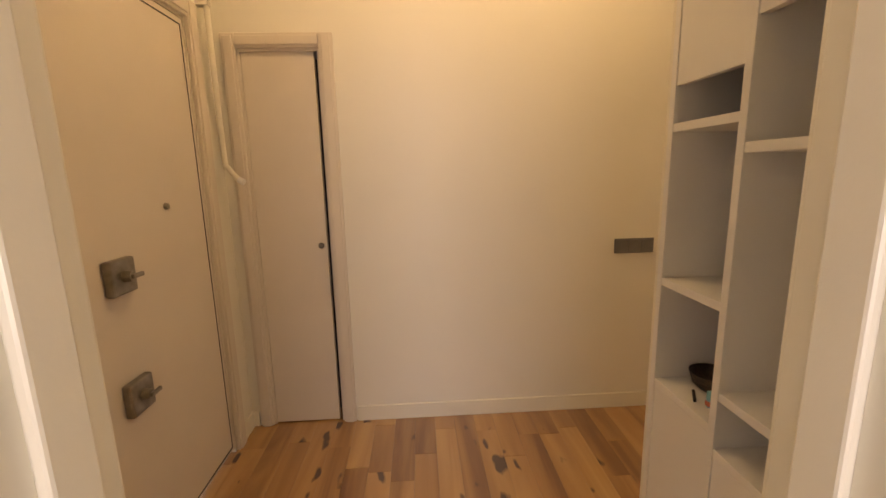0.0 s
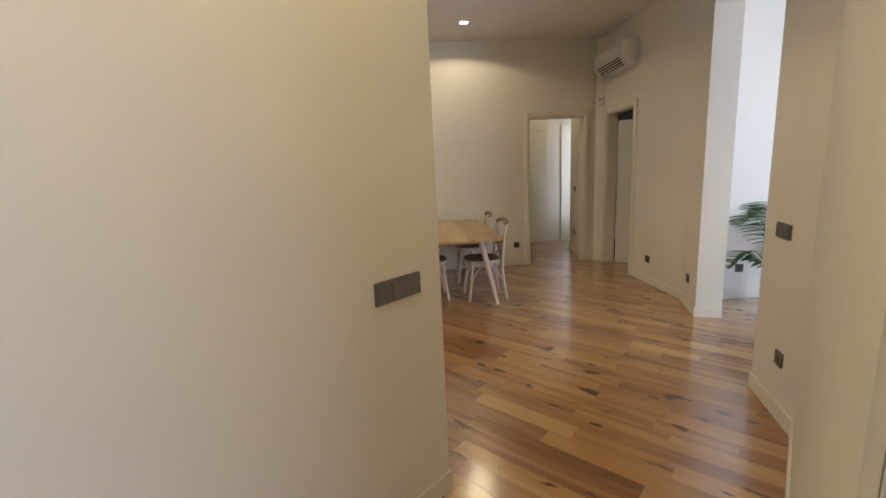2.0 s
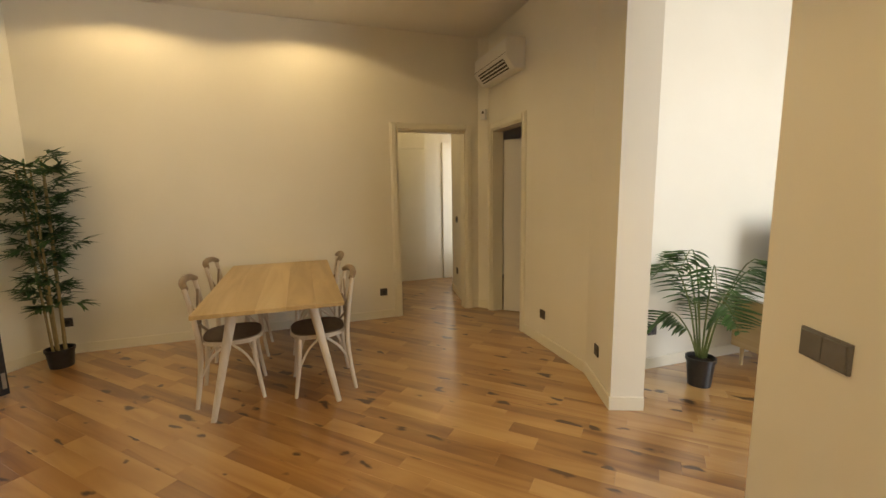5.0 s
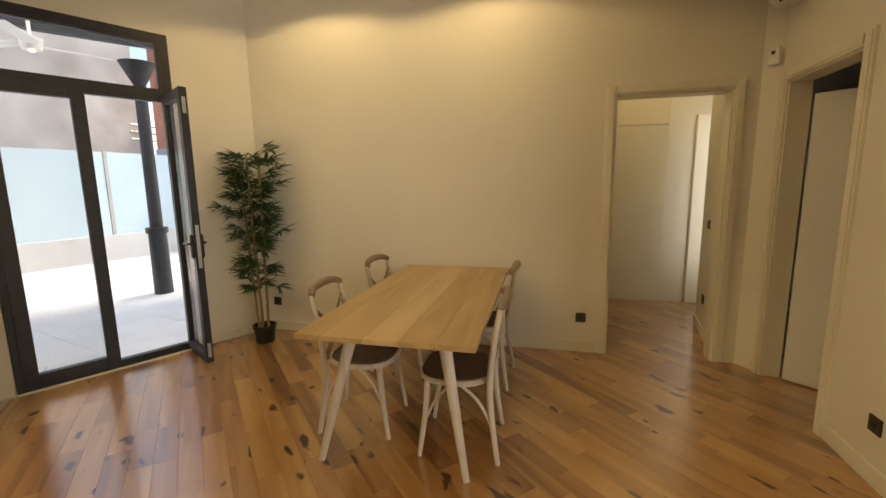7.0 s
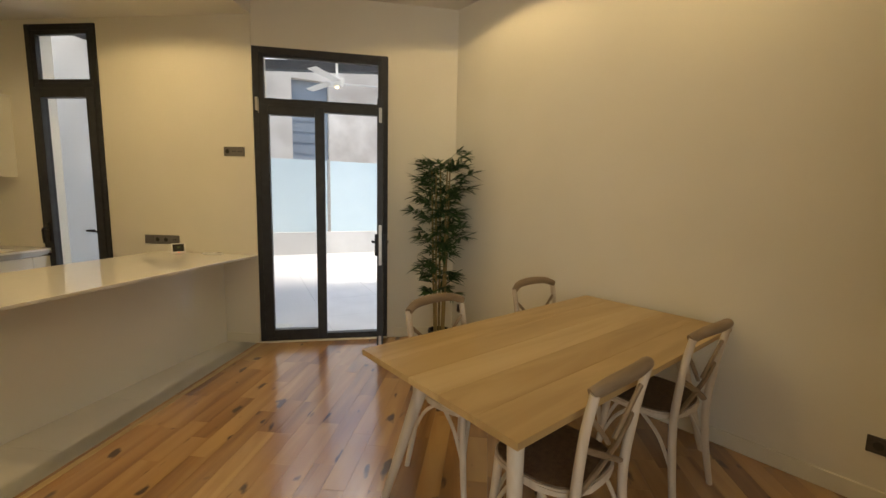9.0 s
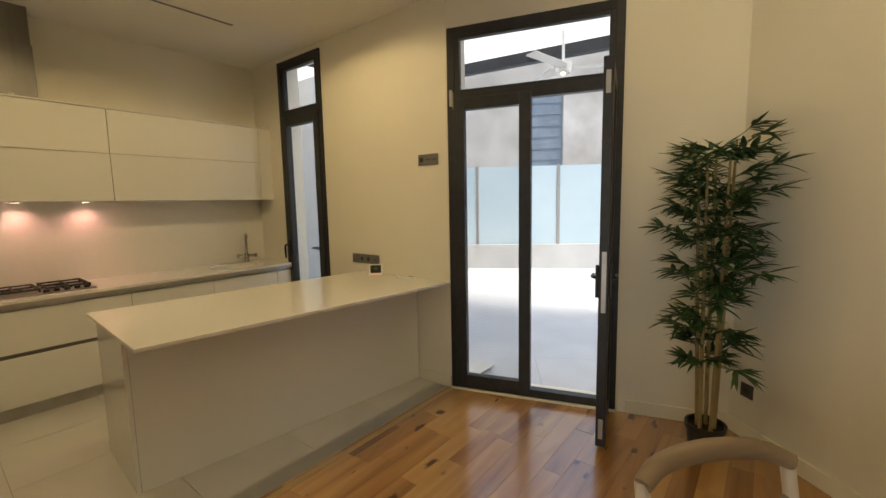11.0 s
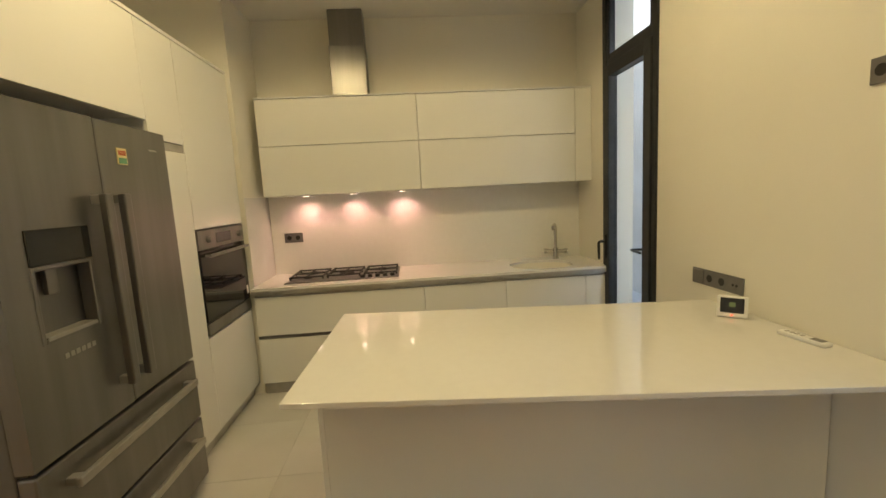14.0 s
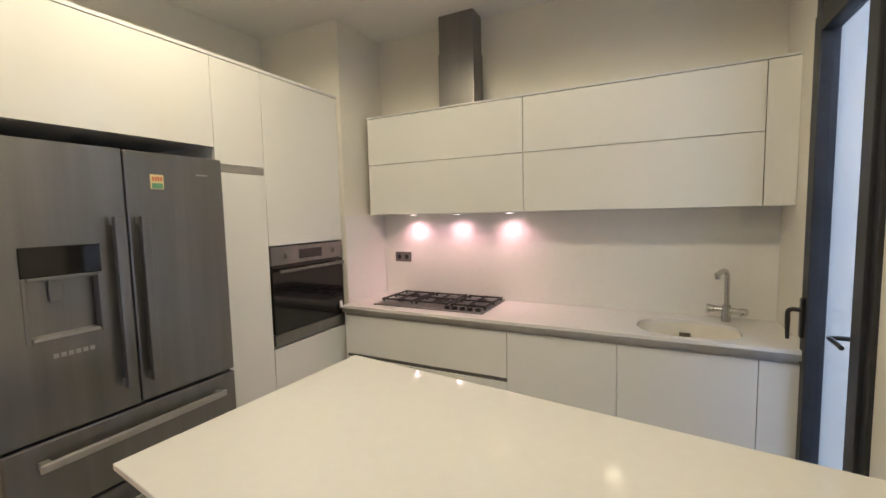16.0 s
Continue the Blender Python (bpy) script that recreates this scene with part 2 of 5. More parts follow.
def bx(x0, x1, y0, y1, z0, z1, bevel=0.0, bm=None):
    bm = bm or bmesh.new()
    g = bmesh.ops.create_cube(bm, size=1, matrix=Matrix.Translation(((x0 + x1) / 2, (y0 + y1) / 2, (z0 + z1) / 2)) @ Matrix.Diagonal((abs(x1 - x0), abs(y1 - y0), abs(z1 - z0), 1)))
    if bevel:
        es = list({e for v in g["verts"] for e in v.link_edges})
        bmesh.ops.bevel(bm, geom=es, offset=bevel, segments=2, affect="EDGES", profile=0.5)
    return bm


def cyl(x, y, z0, z1, r0, r1=None, seg=20, bm=None, axis="z"):
    bm = bm or bmesh.new()
    m = Matrix.Translation((x, y, (z0 + z1) / 2))
    bmesh.ops.create_cone(bm, cap_ends=True, segments=seg, radius1=r0, radius2=r0 if r1 is None else r1, depth=z1 - z0, matrix=m)
    return bm


def rod(a, b, r0, r1=None, seg=12, bm=None):
    bm = bm or bmesh.new()
    a, b = Vector(a), Vector(b)
    m = Matrix.Translation((a + b) / 2) @ (b - a).to_track_quat("Z", "Y").to_matrix().to_4x4()
    bmesh.ops.create_cone(bm, cap_ends=True, segments=seg, radius1=r0, radius2=r0 if r1 is None else r1, depth=(b - a).length, matrix=m)
    return bm


def tube(points, radii, seg=10, bm=None, flat=1.0):
    """A round bar swept along a smooth line."""
    bm = bm or bmesh.new()
    pts = [Vector(p) for p in points]
    fine, rad = [], []
    rr = radii if isinstance(radii, (list, tuple)) else [radii] * len(pts)
    for i in range(len(pts) - 1):
        p0, p1, p2, p3 = pts[max(i - 1, 0)], pts[i], pts[i + 1], pts[min(i + 2, len(pts) - 1)]
        for s in range(4):
            t = s / 4
            fine.append(0.5 * ((2 * p1) + (p2 - p0) * t + (2 * p0 - 5 * p1 + 4 * p2 - p3) * t * t + (3 * p1 - p0 - 3 * p2 + p3) * t ** 3))
            rad.append(rr[i] * (1 - t) + rr[i + 1] * t)
    fine.append(pts[-1]); rad.append(rr[-1])
    rings, side = [], None
    for i, p in enumerate(fine):
        d = (fine[min(i + 1, len(fine) - 1)] - fine[max(i - 1, 0)]).normalized()
        if side is None:
            side = d.orthogonal().normalized()
        side = (side - d * side.dot(d)).normalized()
        up = d.cross(side)
        rings.append([bm.verts.new(p + rad[i] * (math.cos(a) * side + flat * math.sin(a) * up)) for a in (2 * math.pi * k / seg for k in range(seg))])
    for r0, r1 in zip(rings, rings[1:]):
        for k in range(seg):
            bm.faces.new((r0[k], r0[(k + 1) % seg], r1[(k + 1) % seg], r1[k]))
    bm.faces.new(rings[0]); bm.faces.new(rings[-1])
    return bm


def prism(pts, z0, z1, bm=None):
    bm = bm or bmesh.new()
    lo = [bm.verts.new((x, y, z0)) for x, y in pts]
    hi = [bm.verts.new((x, y, z1)) for x, y in pts]
    n = len(pts)
    for i in range(n):
        bm.faces.new((lo[i], lo[(i + 1) % n], hi[(i + 1) % n], hi[i]))
    bm.faces.new(lo); bm.faces.new(hi)
    return bm


def along(p, q):
    """A pose at p whose x runs to q along the wall and whose y points to the wall's far side."""
    a = math.degrees(math.atan2(q[1] - p[1], q[0] - p[0]))
    return pose(p[0], p[1], 0, 0, 0, a)


def length(p, q):
    return math.hypot(q[0] - p[0], q[1] - p[1])


def wall(name, p, q, thick, top, holes=(), base=True, label="cream painted plaster wall", low=0.0, mat=None):
    """A wall from p to q whose room face is the line itself; its body lies on the side of +y of along(p, q) (negative thick: the other). holes: (u0, u1, z0, z1)."""
    L = length(p, q)
    m = along(p, q)
    bm = bmesh.new()
    y0, y1 = sorted((0, thick))
    u = 0.0
    for u0, u1, z0, z1 in sorted(holes):
        if u0 > u:
            bx(u, u0, y0, y1, low, top, bm=bm)
        if z1 < top:
            bx(u0, u1, y0, y1, z1, top, bm=bm)
        if z0 > low:
            bx(u0, u1, y0, y1, low, z0, bm=bm)
        u = u1
    if u < L:
        bx(u, L, y0, y1, low, top, bm=bm)
    ob = part(name, bm, mat or WALL)
    ob.matrix_world = m
    tagged(ob, label, "wall", kind="structure")
    if base:
        s = -1 if thick > 0 else 1
        runs, u = [], 0.0
        for u0, u1, z0, z1 in sorted(holes):
            if z0 < 0.1:
                runs.append((u, u0 - 0.07)); u = u1 + 0.07
        runs.append((u, L))
        for a, b in runs:
            if b - a > 0.03:
                o = part("baseboard", bx(a, b, min(0, s * 0.014), max(0, s * 0.014), 0.0, 0.095, 0.003), TRIM)
                o.matrix_world = m
                tagged(o, "cream painted baseboard along the wall", "baseboard", kind="structure")
    return m


# ---------- plan ----------
CORNER = (3.68, 6.576)
D0, D1 = (6.815, 3.525), CORNER
WIN0 = (1.862, 6.02)
B0, B1 = (6.80, 3.385), (5.375, 2.01)
PIL = (4.848, 1.775)
REND, RBEND = (3.63, 1.235), (3.12, 1.01)

# hall wall with the closet, whose far side carries the kitchen's tall units
wall("wall_hall", (-0.80, 2.22), (1.748, 2.22), 0.16, HIGH, [(0.115, 0.56, 0.0, 2.145)])
wall("wall_hall_end", (1.748, 2.38), (1.748, 3.07), 0.09, HIGH)
wall("wall_entry", (-0.80, 0.10), (-0.80, 2.22), 0.2, HIGH, [(0.75, 1.90, 0.0, 2.22)])
wall("wall_first_room", (-0.99, 0.25), (1.5, 0.25), -0.12, HIGH, [(0.89, 1.645, 0.0, 2.1)], base=False)
wall("wall_passage", (1.29, 1.0), RBEND, -0.10, HIGH)
wall("wall_passage_end", (0.922, 1.0), (1.29, 1.0), -0.0125, HIGH)
# wall of the living room's opening, with cut corners above
mo = along(RBEND, PIL)
Lr, Lp = length(RBEND, REND), length(RBEND, PIL)
Lb = length(PIL, B1)
wall("wall_opening_side", RBEND, REND, -0.22, HIGH)
wall("wall_opening_pillar", PIL, B1, -0.22, HIGH)
bm = bmesh.new()
sec = [(Lr, 2.73), (Lr + 0.24, 3.0), (Lp - 0.24, 3.0), (Lp, 2.73), (Lp, HIGH), (Lr, HIGH)]
f0 = [bm.verts.new((u, 0.0, z)) for u, z in sec]
f1 = [bm.verts.new((u, -0.22, z)) for u, z in sec]
for i in range(6):
    bm.faces.new((f0[i], f0[(i + 1) % 6], f1[(i + 1) % 6], f1[i]))
bm.faces.new(f0); bm.faces.new(f1)
o = part("wall_opening_head", bm, WALL); o.matrix_world = mo
tagged(o, "cream plaster head of a wide opening with cut corners", "wall", kind="structure")
# baseboard round the pillar's end
o = part("baseboard", bx(Lp - 0.014, Lp, -0.22, 0.014, 0, 0.095, 0.003), TRIM); o.matrix_world = mo
tagged(o, "cream painted baseboard round the pillar", "baseboard", kind="structure")
# door B's wall, the short return and the dining wall
LB = length(B1, B0)
wall("wall_bedroom", B1, B0, -0.14, HIGH, [(LB - 0.875, LB - 0.085, 0, 2.19)])
wall("wall_return", B0, D0, -0.14, HIGH)
LD = length(D0, D1)
wall("wall_dining", D0, D1, -0.14, HIGH, [(0.155, 1.02, 0, 2.19)])
mw = along(WIN0, CORNER)
LW = length(WIN0, CORNER)
wall("wall_terrace", WIN0, CORNER, 0.24, HIGH, [(0.0, 1.222, 0.0, 2.765)])
wall("wall_kitchen_window", (-0.92, 6.01), (1.862, 6.01), 0.24, HIGH, [(0.535, 1.265, 0.0, 2.98)], base=False)
o = part("baseboard", bx(1.52, 1.862, 5.996, 6.01, 0.0, 0.095, 0.003), TRIM)
tagged(o, "cream painted baseboard under the counter", "baseboard", kind="structure")
wall("wall_kitchen_back", (-0.92, 3.0), (-0.92, 6.25), 0.16, HIGH, base=False)
o = part("wall_kitchen_return", bx(-1.08, -0.372, 2.38, 3.19, 0, HIGH), WALL)
tagged(o, "cream painted wall return beside the tall units", "wall", kind="structure")
# living room, corridor, bedroom and the first room, closed round
wall("wall_living_far", (5.40, 1.84), (7.4, -0.20), 0.15, HIGH)
wall("wall_living_window", (7.4, -0.2), (7.4, -2.1), 0.15, HIGH)
wall("wall_living_south", (1.6, -2.0), (7.4, -2.0), -0.15, HIGH, [(1.7, 4.3, 0.4, 2.8)])
wall("wall_living_west", (1.6, -2.1), (1.6, 0.9), 0.1, HIGH)
wall("wall_first_room_west", (-1.2, -2.6), (-1.2, 0.13), 0.1, HIGH)
wall("wall_first_room_east", (1.49, -2.6), (1.49, 0.13), -0.1, HIGH)
wall("wall_first_room_south", (-1.2, -2.6), (1.49, -2.6), -0.1, HIGH, [(0.7, 2.2, 0.6, 2.4)])
wall("wall_corridor_right", (6.80, 3.68), (7.58, 4.252), -0.1, HIGH)
# unseen partition, added to stop corridor light leaking into the bedroom
wall("wall_bedroom_light_block", (7.60, 4.15), (8.85, 4.15), -0.08, HIGH, base=False)
wall("wall_corridor_end", (8.39, 4.62), (7.45, 5.50), -0.1, HIGH, base=False)
wall("wall_corridor_left", (7.45, 5.50), (5.9, 4.50), -0.1, HIGH)
wall("wall_bedroom_far", (8.9, 4.1), (8.9, 0.2), 0.1, HIGH)
wall("wall_bedroom_side", (8.9, 0.2), (6.9, 0.2), 0.1, HIGH)

# ceilings
tagged(part("ceiling", prism([(-1.4, -2.8), (9.1, -2.8), (9.1, 5.8), (3.9, 6.9), (1.87, 6.28), (1.87, 2.3), (-1.4, 2.3)], HIGH, HIGH + 0.12), CEIL),
       "smooth white painted ceiling", "ceiling", kind="structure")
tagged(part("ceiling_kitchen", bx(-1.1, 1.868, 2.302, 6.26, KITCHEN_HIGH, HIGH + 0.12), CEIL),
       "lowered white painted kitchen ceiling", "ceiling", kind="structure")
tagged(part("floor", prism([(-1.4, -2.8), (9.1, -2.8), (9.1, 5.8), (3.9, 6.8), (1.9, 6.2), (-1.1, 6.25), (-1.4, 2.3)], -0.12, -0.014), GROUT),
       "dark bed under the planks and tiles", "floor", kind="structure")


# ---------- doors ----------
def casing(name, m, u0, u1, top, depth, label, width=0.068, mat=TRIM, parent=None):
    """A moulded door frame round an opening, on the room side and through the wall."""
    t = parent or tagged(thing(name, label, "door", m), kind="structure")
    for a, b in ((u0 - width, u0 + 0.012), (u1 - 0.012, u1 + width)):
        bm = bx(a, b, -0.016, 0.004, 0, top + width, 0.004)
        bx(a + 0.014, b - 0.014, -0.024, -0.010, 0, top + width - 0.014, 0.004, bm=bm)
        part("door_casing", bm, mat, t)
    bm = bx(u0 + 0.012, u1 - 0.012, -0.0155, 0.004, top - 0.012, top + width, 0.004)
    bx(u0 + 0.0121, u1 - 0.0121, -0.0235, -0.010, top + 0.002, top + width - 0.014, 0.004, bm=bm)
    part("door_casing", bm, mat, t)
    for a, b in ((u0, u0 + 0.025), (u1 - 0.025, u1)):
        part("door_jamb", bx(a, b, 0.004, depth, 0, top), mat, t)
    part("door_jamb", bx(u0 + 0.025, u1 - 0.025, 0.004, depth, top - 0.025, top), mat, t)
    return t


def flipped(m, L):
    """The same wall line read from its other end, so that +y is behind the room face."""
    return m @ pose(L, 0, 0, 0, 0, 180)


mB = flipped(along(B1, B0), LB)
mD = flipped(along(D0, D1), LD)
dA = casing("door_1", mD, LD - 1.02, LD - 0.155, 2.19, 0.14, "cream moulded door frame of an open corridor doorway")
dB = casing("door_2", mB, 0.085, 0.875, 2.19, 0.14, "white bedroom door standing open in a cream frame")
leaf = part("door_leaf", bx(0, 0.74, -0.04, 0, 0.01, 2.07, 0.003), SATIN, dB, "plain white door leaf")
leaf.matrix_local = pose(0.128, 0.158, 0, 0, 0, 50)
part("handle", rod((0.68, -0.06, 1.0), (0.57, -0.06, 1.0), 0.009), CHROME, leaf, "chrome lever handle")

# closet in the hall
mh = pose(-0.80, 2.22, 0)
dC = casing("door_3", mh, 0.115, 0.56, 2.145, 0.16, "narrow closed closet door painted greige", 0.062, DOOR)
part("door_leaf", bx(0.142, 0.516, 0.008, 0.044, 0.008, 2.118, 0.002), DOOR, dC)
bm = cyl(0.488, 0, -0.012, 0.02, 0.010)
bmesh.ops.transform(bm, matrix=Matrix.Translation((0.488, 0.008, 1.093)) @ Matrix.Rotation(radians(90), 4, "X") @ Matrix.Translation((-0.488, 0, 0)), verts=bm.verts)
bmesh.ops.create_uvsphere(bm, u_segments=16, v_segments=10, radius=0.017, matrix=Matrix.Translation((0.488, -0.014, 1.093)))
part("knob", bm, BRONZE, dC, "small metal knob", True)
# black sheet stands in for the shade in the gap beside the leaf
part("closet_shade_sheet", bx(0.115, 0.56, 0.15, 0.16, 0, 2.145), BLACK, dC)

# front door, in the wall to the left
me_ = pose(-0.80, 0.10, 0, 0, 0, 90)
dE = casing("door_4", me_, 0.75, 1.90, 2.22, 0.2, "closed cream front door with nickel locks", 0.075, DOOR)
part("door_leaf", bx(0.777, 1.873, 0.006, 0.05, 0.03, 2.192, 0.003), DOOR, dE)
# dark strips on the leaf paint the seam's shade; no groove is cut
part("groove_shade_strip", bx(0.80, 1.85, 0.0035, 0.0065, 0.045, 0.052), SWITCH_DARK, dE)
part("groove_shade_strip", bx(0.80, 1.85, 0.0035, 0.0065, 2.160, 2.166), SWITCH_DARK, dE)
for x in (0.80, 1.845):
    part("groove_shade_strip", bx(x, x + 0.005, 0.0035, 0.0065, 0.052, 2.160), SWITCH_DARK, dE)
for z in (1.155, 0.715):
    lk = part("lock_plate", bx(1.15, 1.275, -0.026, 0.006, z - 0.062, z + 0.062, 0.008), BRONZE, dE, "square nickel lock case")
    part("lock_boss", rod((1.215, -0.024, z), (1.215, -0.052, z), 0.022, 0.018, 20), BRONZE, lk)
    part("turn", bx(1.205, 1.262, -0.062, -0.050, z - 0.008, z + 0.008, 0.004), BRONZE, lk)
bm = rod((1.553, 0.006, 1.37), (1.553, -0.006, 1.37), 0.014, 0.012, 18)
part("peephole", bm, BRONZE, dE)

# painted tube that comes down the corner
t = thing("cable_tube", "white painted tube down the corner with a bent end", "pipe")
part("tube", tube([(-0.755, 2.12, HIGH), (-0.755, 2.12, 2.4), (-0.752, 2.12, 1.62), (-0.735, 2.115, 1.53), (-0.675, 2.10, 1.465)], 0.014), TRIM, t, smooth=True)
part("tip", rod((-0.68, 2.101, 1.468), (-0.655, 2.096, 1.455), 0.017), SATIN, t)
part("bracket", bx(-0.80, -0.74, 2.10, 2.14, 2.3, 2.32), TRIM, t)

# frame of the doorway where the walk begins
mf = pose(-0.99, 0.25, 0, 0, 0, 0)
t = thing("door_5", "white moulded frame of an open doorway", "door", pose(0, 0, 0), kind="structure")
for s, x in ((1, -0.10), (-1, 0.655)):
    a, b = sorted((x, x + s * 0.03))
    part("door_jamb", bx(a, b, 0.125, 0.252, 0, 2.10, 0.003), TRIM, t)
    a, b = sorted((x - s * 0.075, x + s * 0.018))
    bm = bx(a, b, 0.252, 0.270, 0, 2.17, 0.005)
    a, b = sorted((x - s * 0.06, x + s * 0.004))
    bx(a, b, 0.266, 0.280, 0, 2.16, 0.005, bm=bm)
    part("door_casing", bm, TRIM, t)
    a, b = sorted((x + s * 0.029, x + s * 0.043))
    part("door_stop", bx(a, b, 0.165, 0.215, 0, 2.07, 0.004), TRIM, t)
    a, b = sorted((x - s * 0.075, x + s * 0.018))
    bm = bx(a, b, 0.108, 0.125, 0, 2.17, 0.005)
    for o0, o1 in ((-0.07, -0.045), (-0.02, 0.008)):
        c, d = sorted((x + s * o0, x + s * o1))
        bx(c, d, 0.098, 0.112, 0, 2.165, 0.006, bm=bm)
    part("door_casing", bm, TRIM, t)
part("door_jamb", bx(-0.07, 0.625, 0.125, 0.252, 2.07, 2.10), TRIM, t)

# ---------- glazed doors ----------
win = thing("window_1", "anthracite glazed terrace door with one leaf open", "window", mw, kind="structure")
W = 1.222


def ring(x0, x1, z0, z1, w, y0, y1, parent, name, mat=FRAME, label=""):
    bm = bx(x0, x0 + w, y0, y1, z0, z1, 0.004)
    bx(x1 - w, x1, y0, y1, z0, z1, 0.004, bm=bm)
    bx(x0 + w, x1 - w, y0 + 0.001, y1 - 0.001, z1 - w, z1, 0.004, bm=bm)
    bx(x0 + w, x1 - w, y0 + 0.001, y1 - 0.001, z0, z0 + w, 0.004, bm=bm)
    return part(name, bm, mat, parent, label)


def pane(x0, x1, z0, z1, y, parent):
    p = part("pane", bx(x0, x1, y - 0.004, y + 0.004, z0, z1), GLASS, parent)
    p.visible_shadow = False
    return p


ring(0, W, 0.012, 2.765, 0.06, -0.012, 0.06, win, "window_frame")
part("transom", bx(0.06, W - 0.06, -0.008, 0.055, 2.215, 2.29, 0.004), FRAME, win)
ring(0.045, W - 0.045, 2.27, 2.73, 0.05, -0.006, 0.045, win, "transom_sash")
pane(0.09, W - 0.09, 2.31, 2.68, 0.02, win)
sash = ring(0.045, 0.625, 0.04, 2.255, 0.085, -0.022, 0.045, win, "fixed_leaf")
pane(0.125, 0.545, 0.12, 2.175, 0.015, sash)
bm = bx(0.048, 0.052, -0.03, -0.02, 2.18, 2.3); bx(0.02, 0.045, -0.03, -0.012, 2.2, 2.32, 0.004, bm=bm)
part("hinge", bm, ALU, win)
openl = ring(0, 0.55, 0.04, 2.255, 0.075, -0.055, 0.0, win, "open_leaf")
openl.matrix_local = pose(W - 0.04, -0.02, 0, 0, 0, 267)
pane(0.07, 0.48, 0.11, 2.18, -0.03, openl)
bm = bx(0.505, 0.530, -0.075, -0.055, 0.93, 1.12, 0.005); bx(0.505, 0.530, 0.0, 0.02, 0.93, 1.12, 0.005, bm=bm)
part("handle_plate", bm, FRAME, openl)
for y in (-0.09, 0.035):
    part("handle", tube([(0.517, y * 0.6, 1.05), (0.517, y, 1.05), (0.46, y * 1.05, 1.05), (0.40, y * 1.05, 1.045)], 0.010, 8), BLACK, openl, smooth=True)
part("latch", bx(0.55, 0.556, -0.04, -0.015, 0.85, 1.2), ALU, openl)
for z in (0.15, 2.12):
    part("hinge", bx(0.55, 0.556, -0.04, -0.015, z - 0.06, z + 0.06, 0.001), ALU, openl)
part("window_sill", bx(0.0, W, -0.03, 0.24, -0.012, 0.012, 0.003), TRIM, win, "cream threshold")

nd = thing("window_2", "tall narrow anthracite glazed kitchen door, closed", "window", pose(-0.385, 6.01, 0), kind="structure")
NW = 0.73
ring(0, NW, 0.0, 2.98, 0.055, -0.015, 0.06, nd, "window_frame")
part("transom", bx(0.055, NW - 0.055, -0.010, 0.055, 2.38, 2.45, 0.004), FRAME, nd)
ring(0.04, NW - 0.04, 2.43, 2.945, 0.055, -0.006, 0.045, nd, "transom_sash")
pane(0.09, NW - 0.09, 2.48, 2.895, 0.02, nd)
s2 = ring(0.04, NW - 0.04, 0.03, 2.40, 0.085, -0.03, 0.045, nd, "door_leaf")
pane(0.12, NW - 0.12, 0.11, 2.32, 0.015, s2)
part("handle_plate", bx(0.068, 0.10, -0.045, -0.03, 0.93, 1.12, 0.005), BLACK, s2)
part("handle", tube([(0.084, -0.03, 1.06), (0.084, -0.085, 1.06), (0.084, -0.09, 1.0), (0.084, -0.088, 0.92)], [0.011, 0.011, 0.011, 0.008], 8), BLACK, s2, smooth=True)
part("handle", tube([(0.53, 0.02, 1.05), (0.53, -0.06, 1.05), (0.59, -0.065, 1.05), (0.65, -0.065, 1.045)], 0.009, 8), BLACK, s2, smooth=True)


# ---------- switches and sockets ----------
def plate(name, m, w, h, modules, label, mat=SWITCH, kindof="socket", group=""):
    """A wall plate standing on the plane y = 0 of m, facing -y, centred at its origin."""
    t = thing(name, label, "switch" if kindof == "switch" else "socket", m, group)
    part("plate", bx(-w / 2, w / 2, -0.010, 0.0, -h / 2, h / 2, 0.003), mat, t)
    n = len(modules)
    mwid = (w - 0.012) / n
    for i, k in enumerate(modules):
        cx = -w / 2 + 0.006 + mwid * (i + 0.5)
        if k == "rocker":
            part("rocker", bx(cx - mwid / 2 + 0.001, cx + mwid / 2 - 0.001, -0.015, -0.009, -h / 2 + 0.007, h / 2 - 0.007, 0.002), mat, t)
        elif k == "socket":
            r = part("insert", rod((cx, -0.0095, 0), (cx, -0.0125, 0), 0.026, 0.026, 24), mat, t)
            part("recess", rod((cx, -0.012, 0), (cx, -0.0133, 0), 0.020, 0.020, 24), BLACK, r)
        else:
            for dx in (-0.012, 0.012):
                part("port", rod((cx + dx, -0.0095, 0), (cx + dx, -0.012, 0), 0.007, 0.007, 12), BLACK, t)
    return t


plate("light_switch", pose(1.50, 2.22, 1.033), 0.236, 0.088, ["rocker"] * 3, "grey three-gang light switch on the hall wall", SWITCH, "switch")


def on_wall(m, u, z):
    return m @ pose(u, 0, z)


def project(p, q, x, y):
    d = Vector((q[0] - p[0], q[1] - p[1])).normalized()
    return (Vector((x, y)) - Vector(p)).dot(d)


uA = LD - project(D0, D1, 5.945, 4.38)
plate("wall_socket", on_wall(mD, uA, 0.315), 0.085, 0.085, ["socket"], "dark single socket low on the dining wall", SWITCH_DARK, group="low wall sockets")
uA = LD - project(D0, D1, 3.775, 6.485)
plate("wall_socket", on_wall(mD, uA, 0.31), 0.085, 0.085, ["socket"], "dark single socket low behind the bamboo", SWITCH_DARK, group="low wall sockets")
uB = LB - project(B1, B0, 5.866, 2.473)
plate("wall_socket", on_wall(mB, uB, 0.30), 0.085, 0.085, ["socket"], "dark single socket beside the bedroom door", SWITCH_DARK, group="low wall sockets")
mP = flipped(along(PIL, B1), Lb)
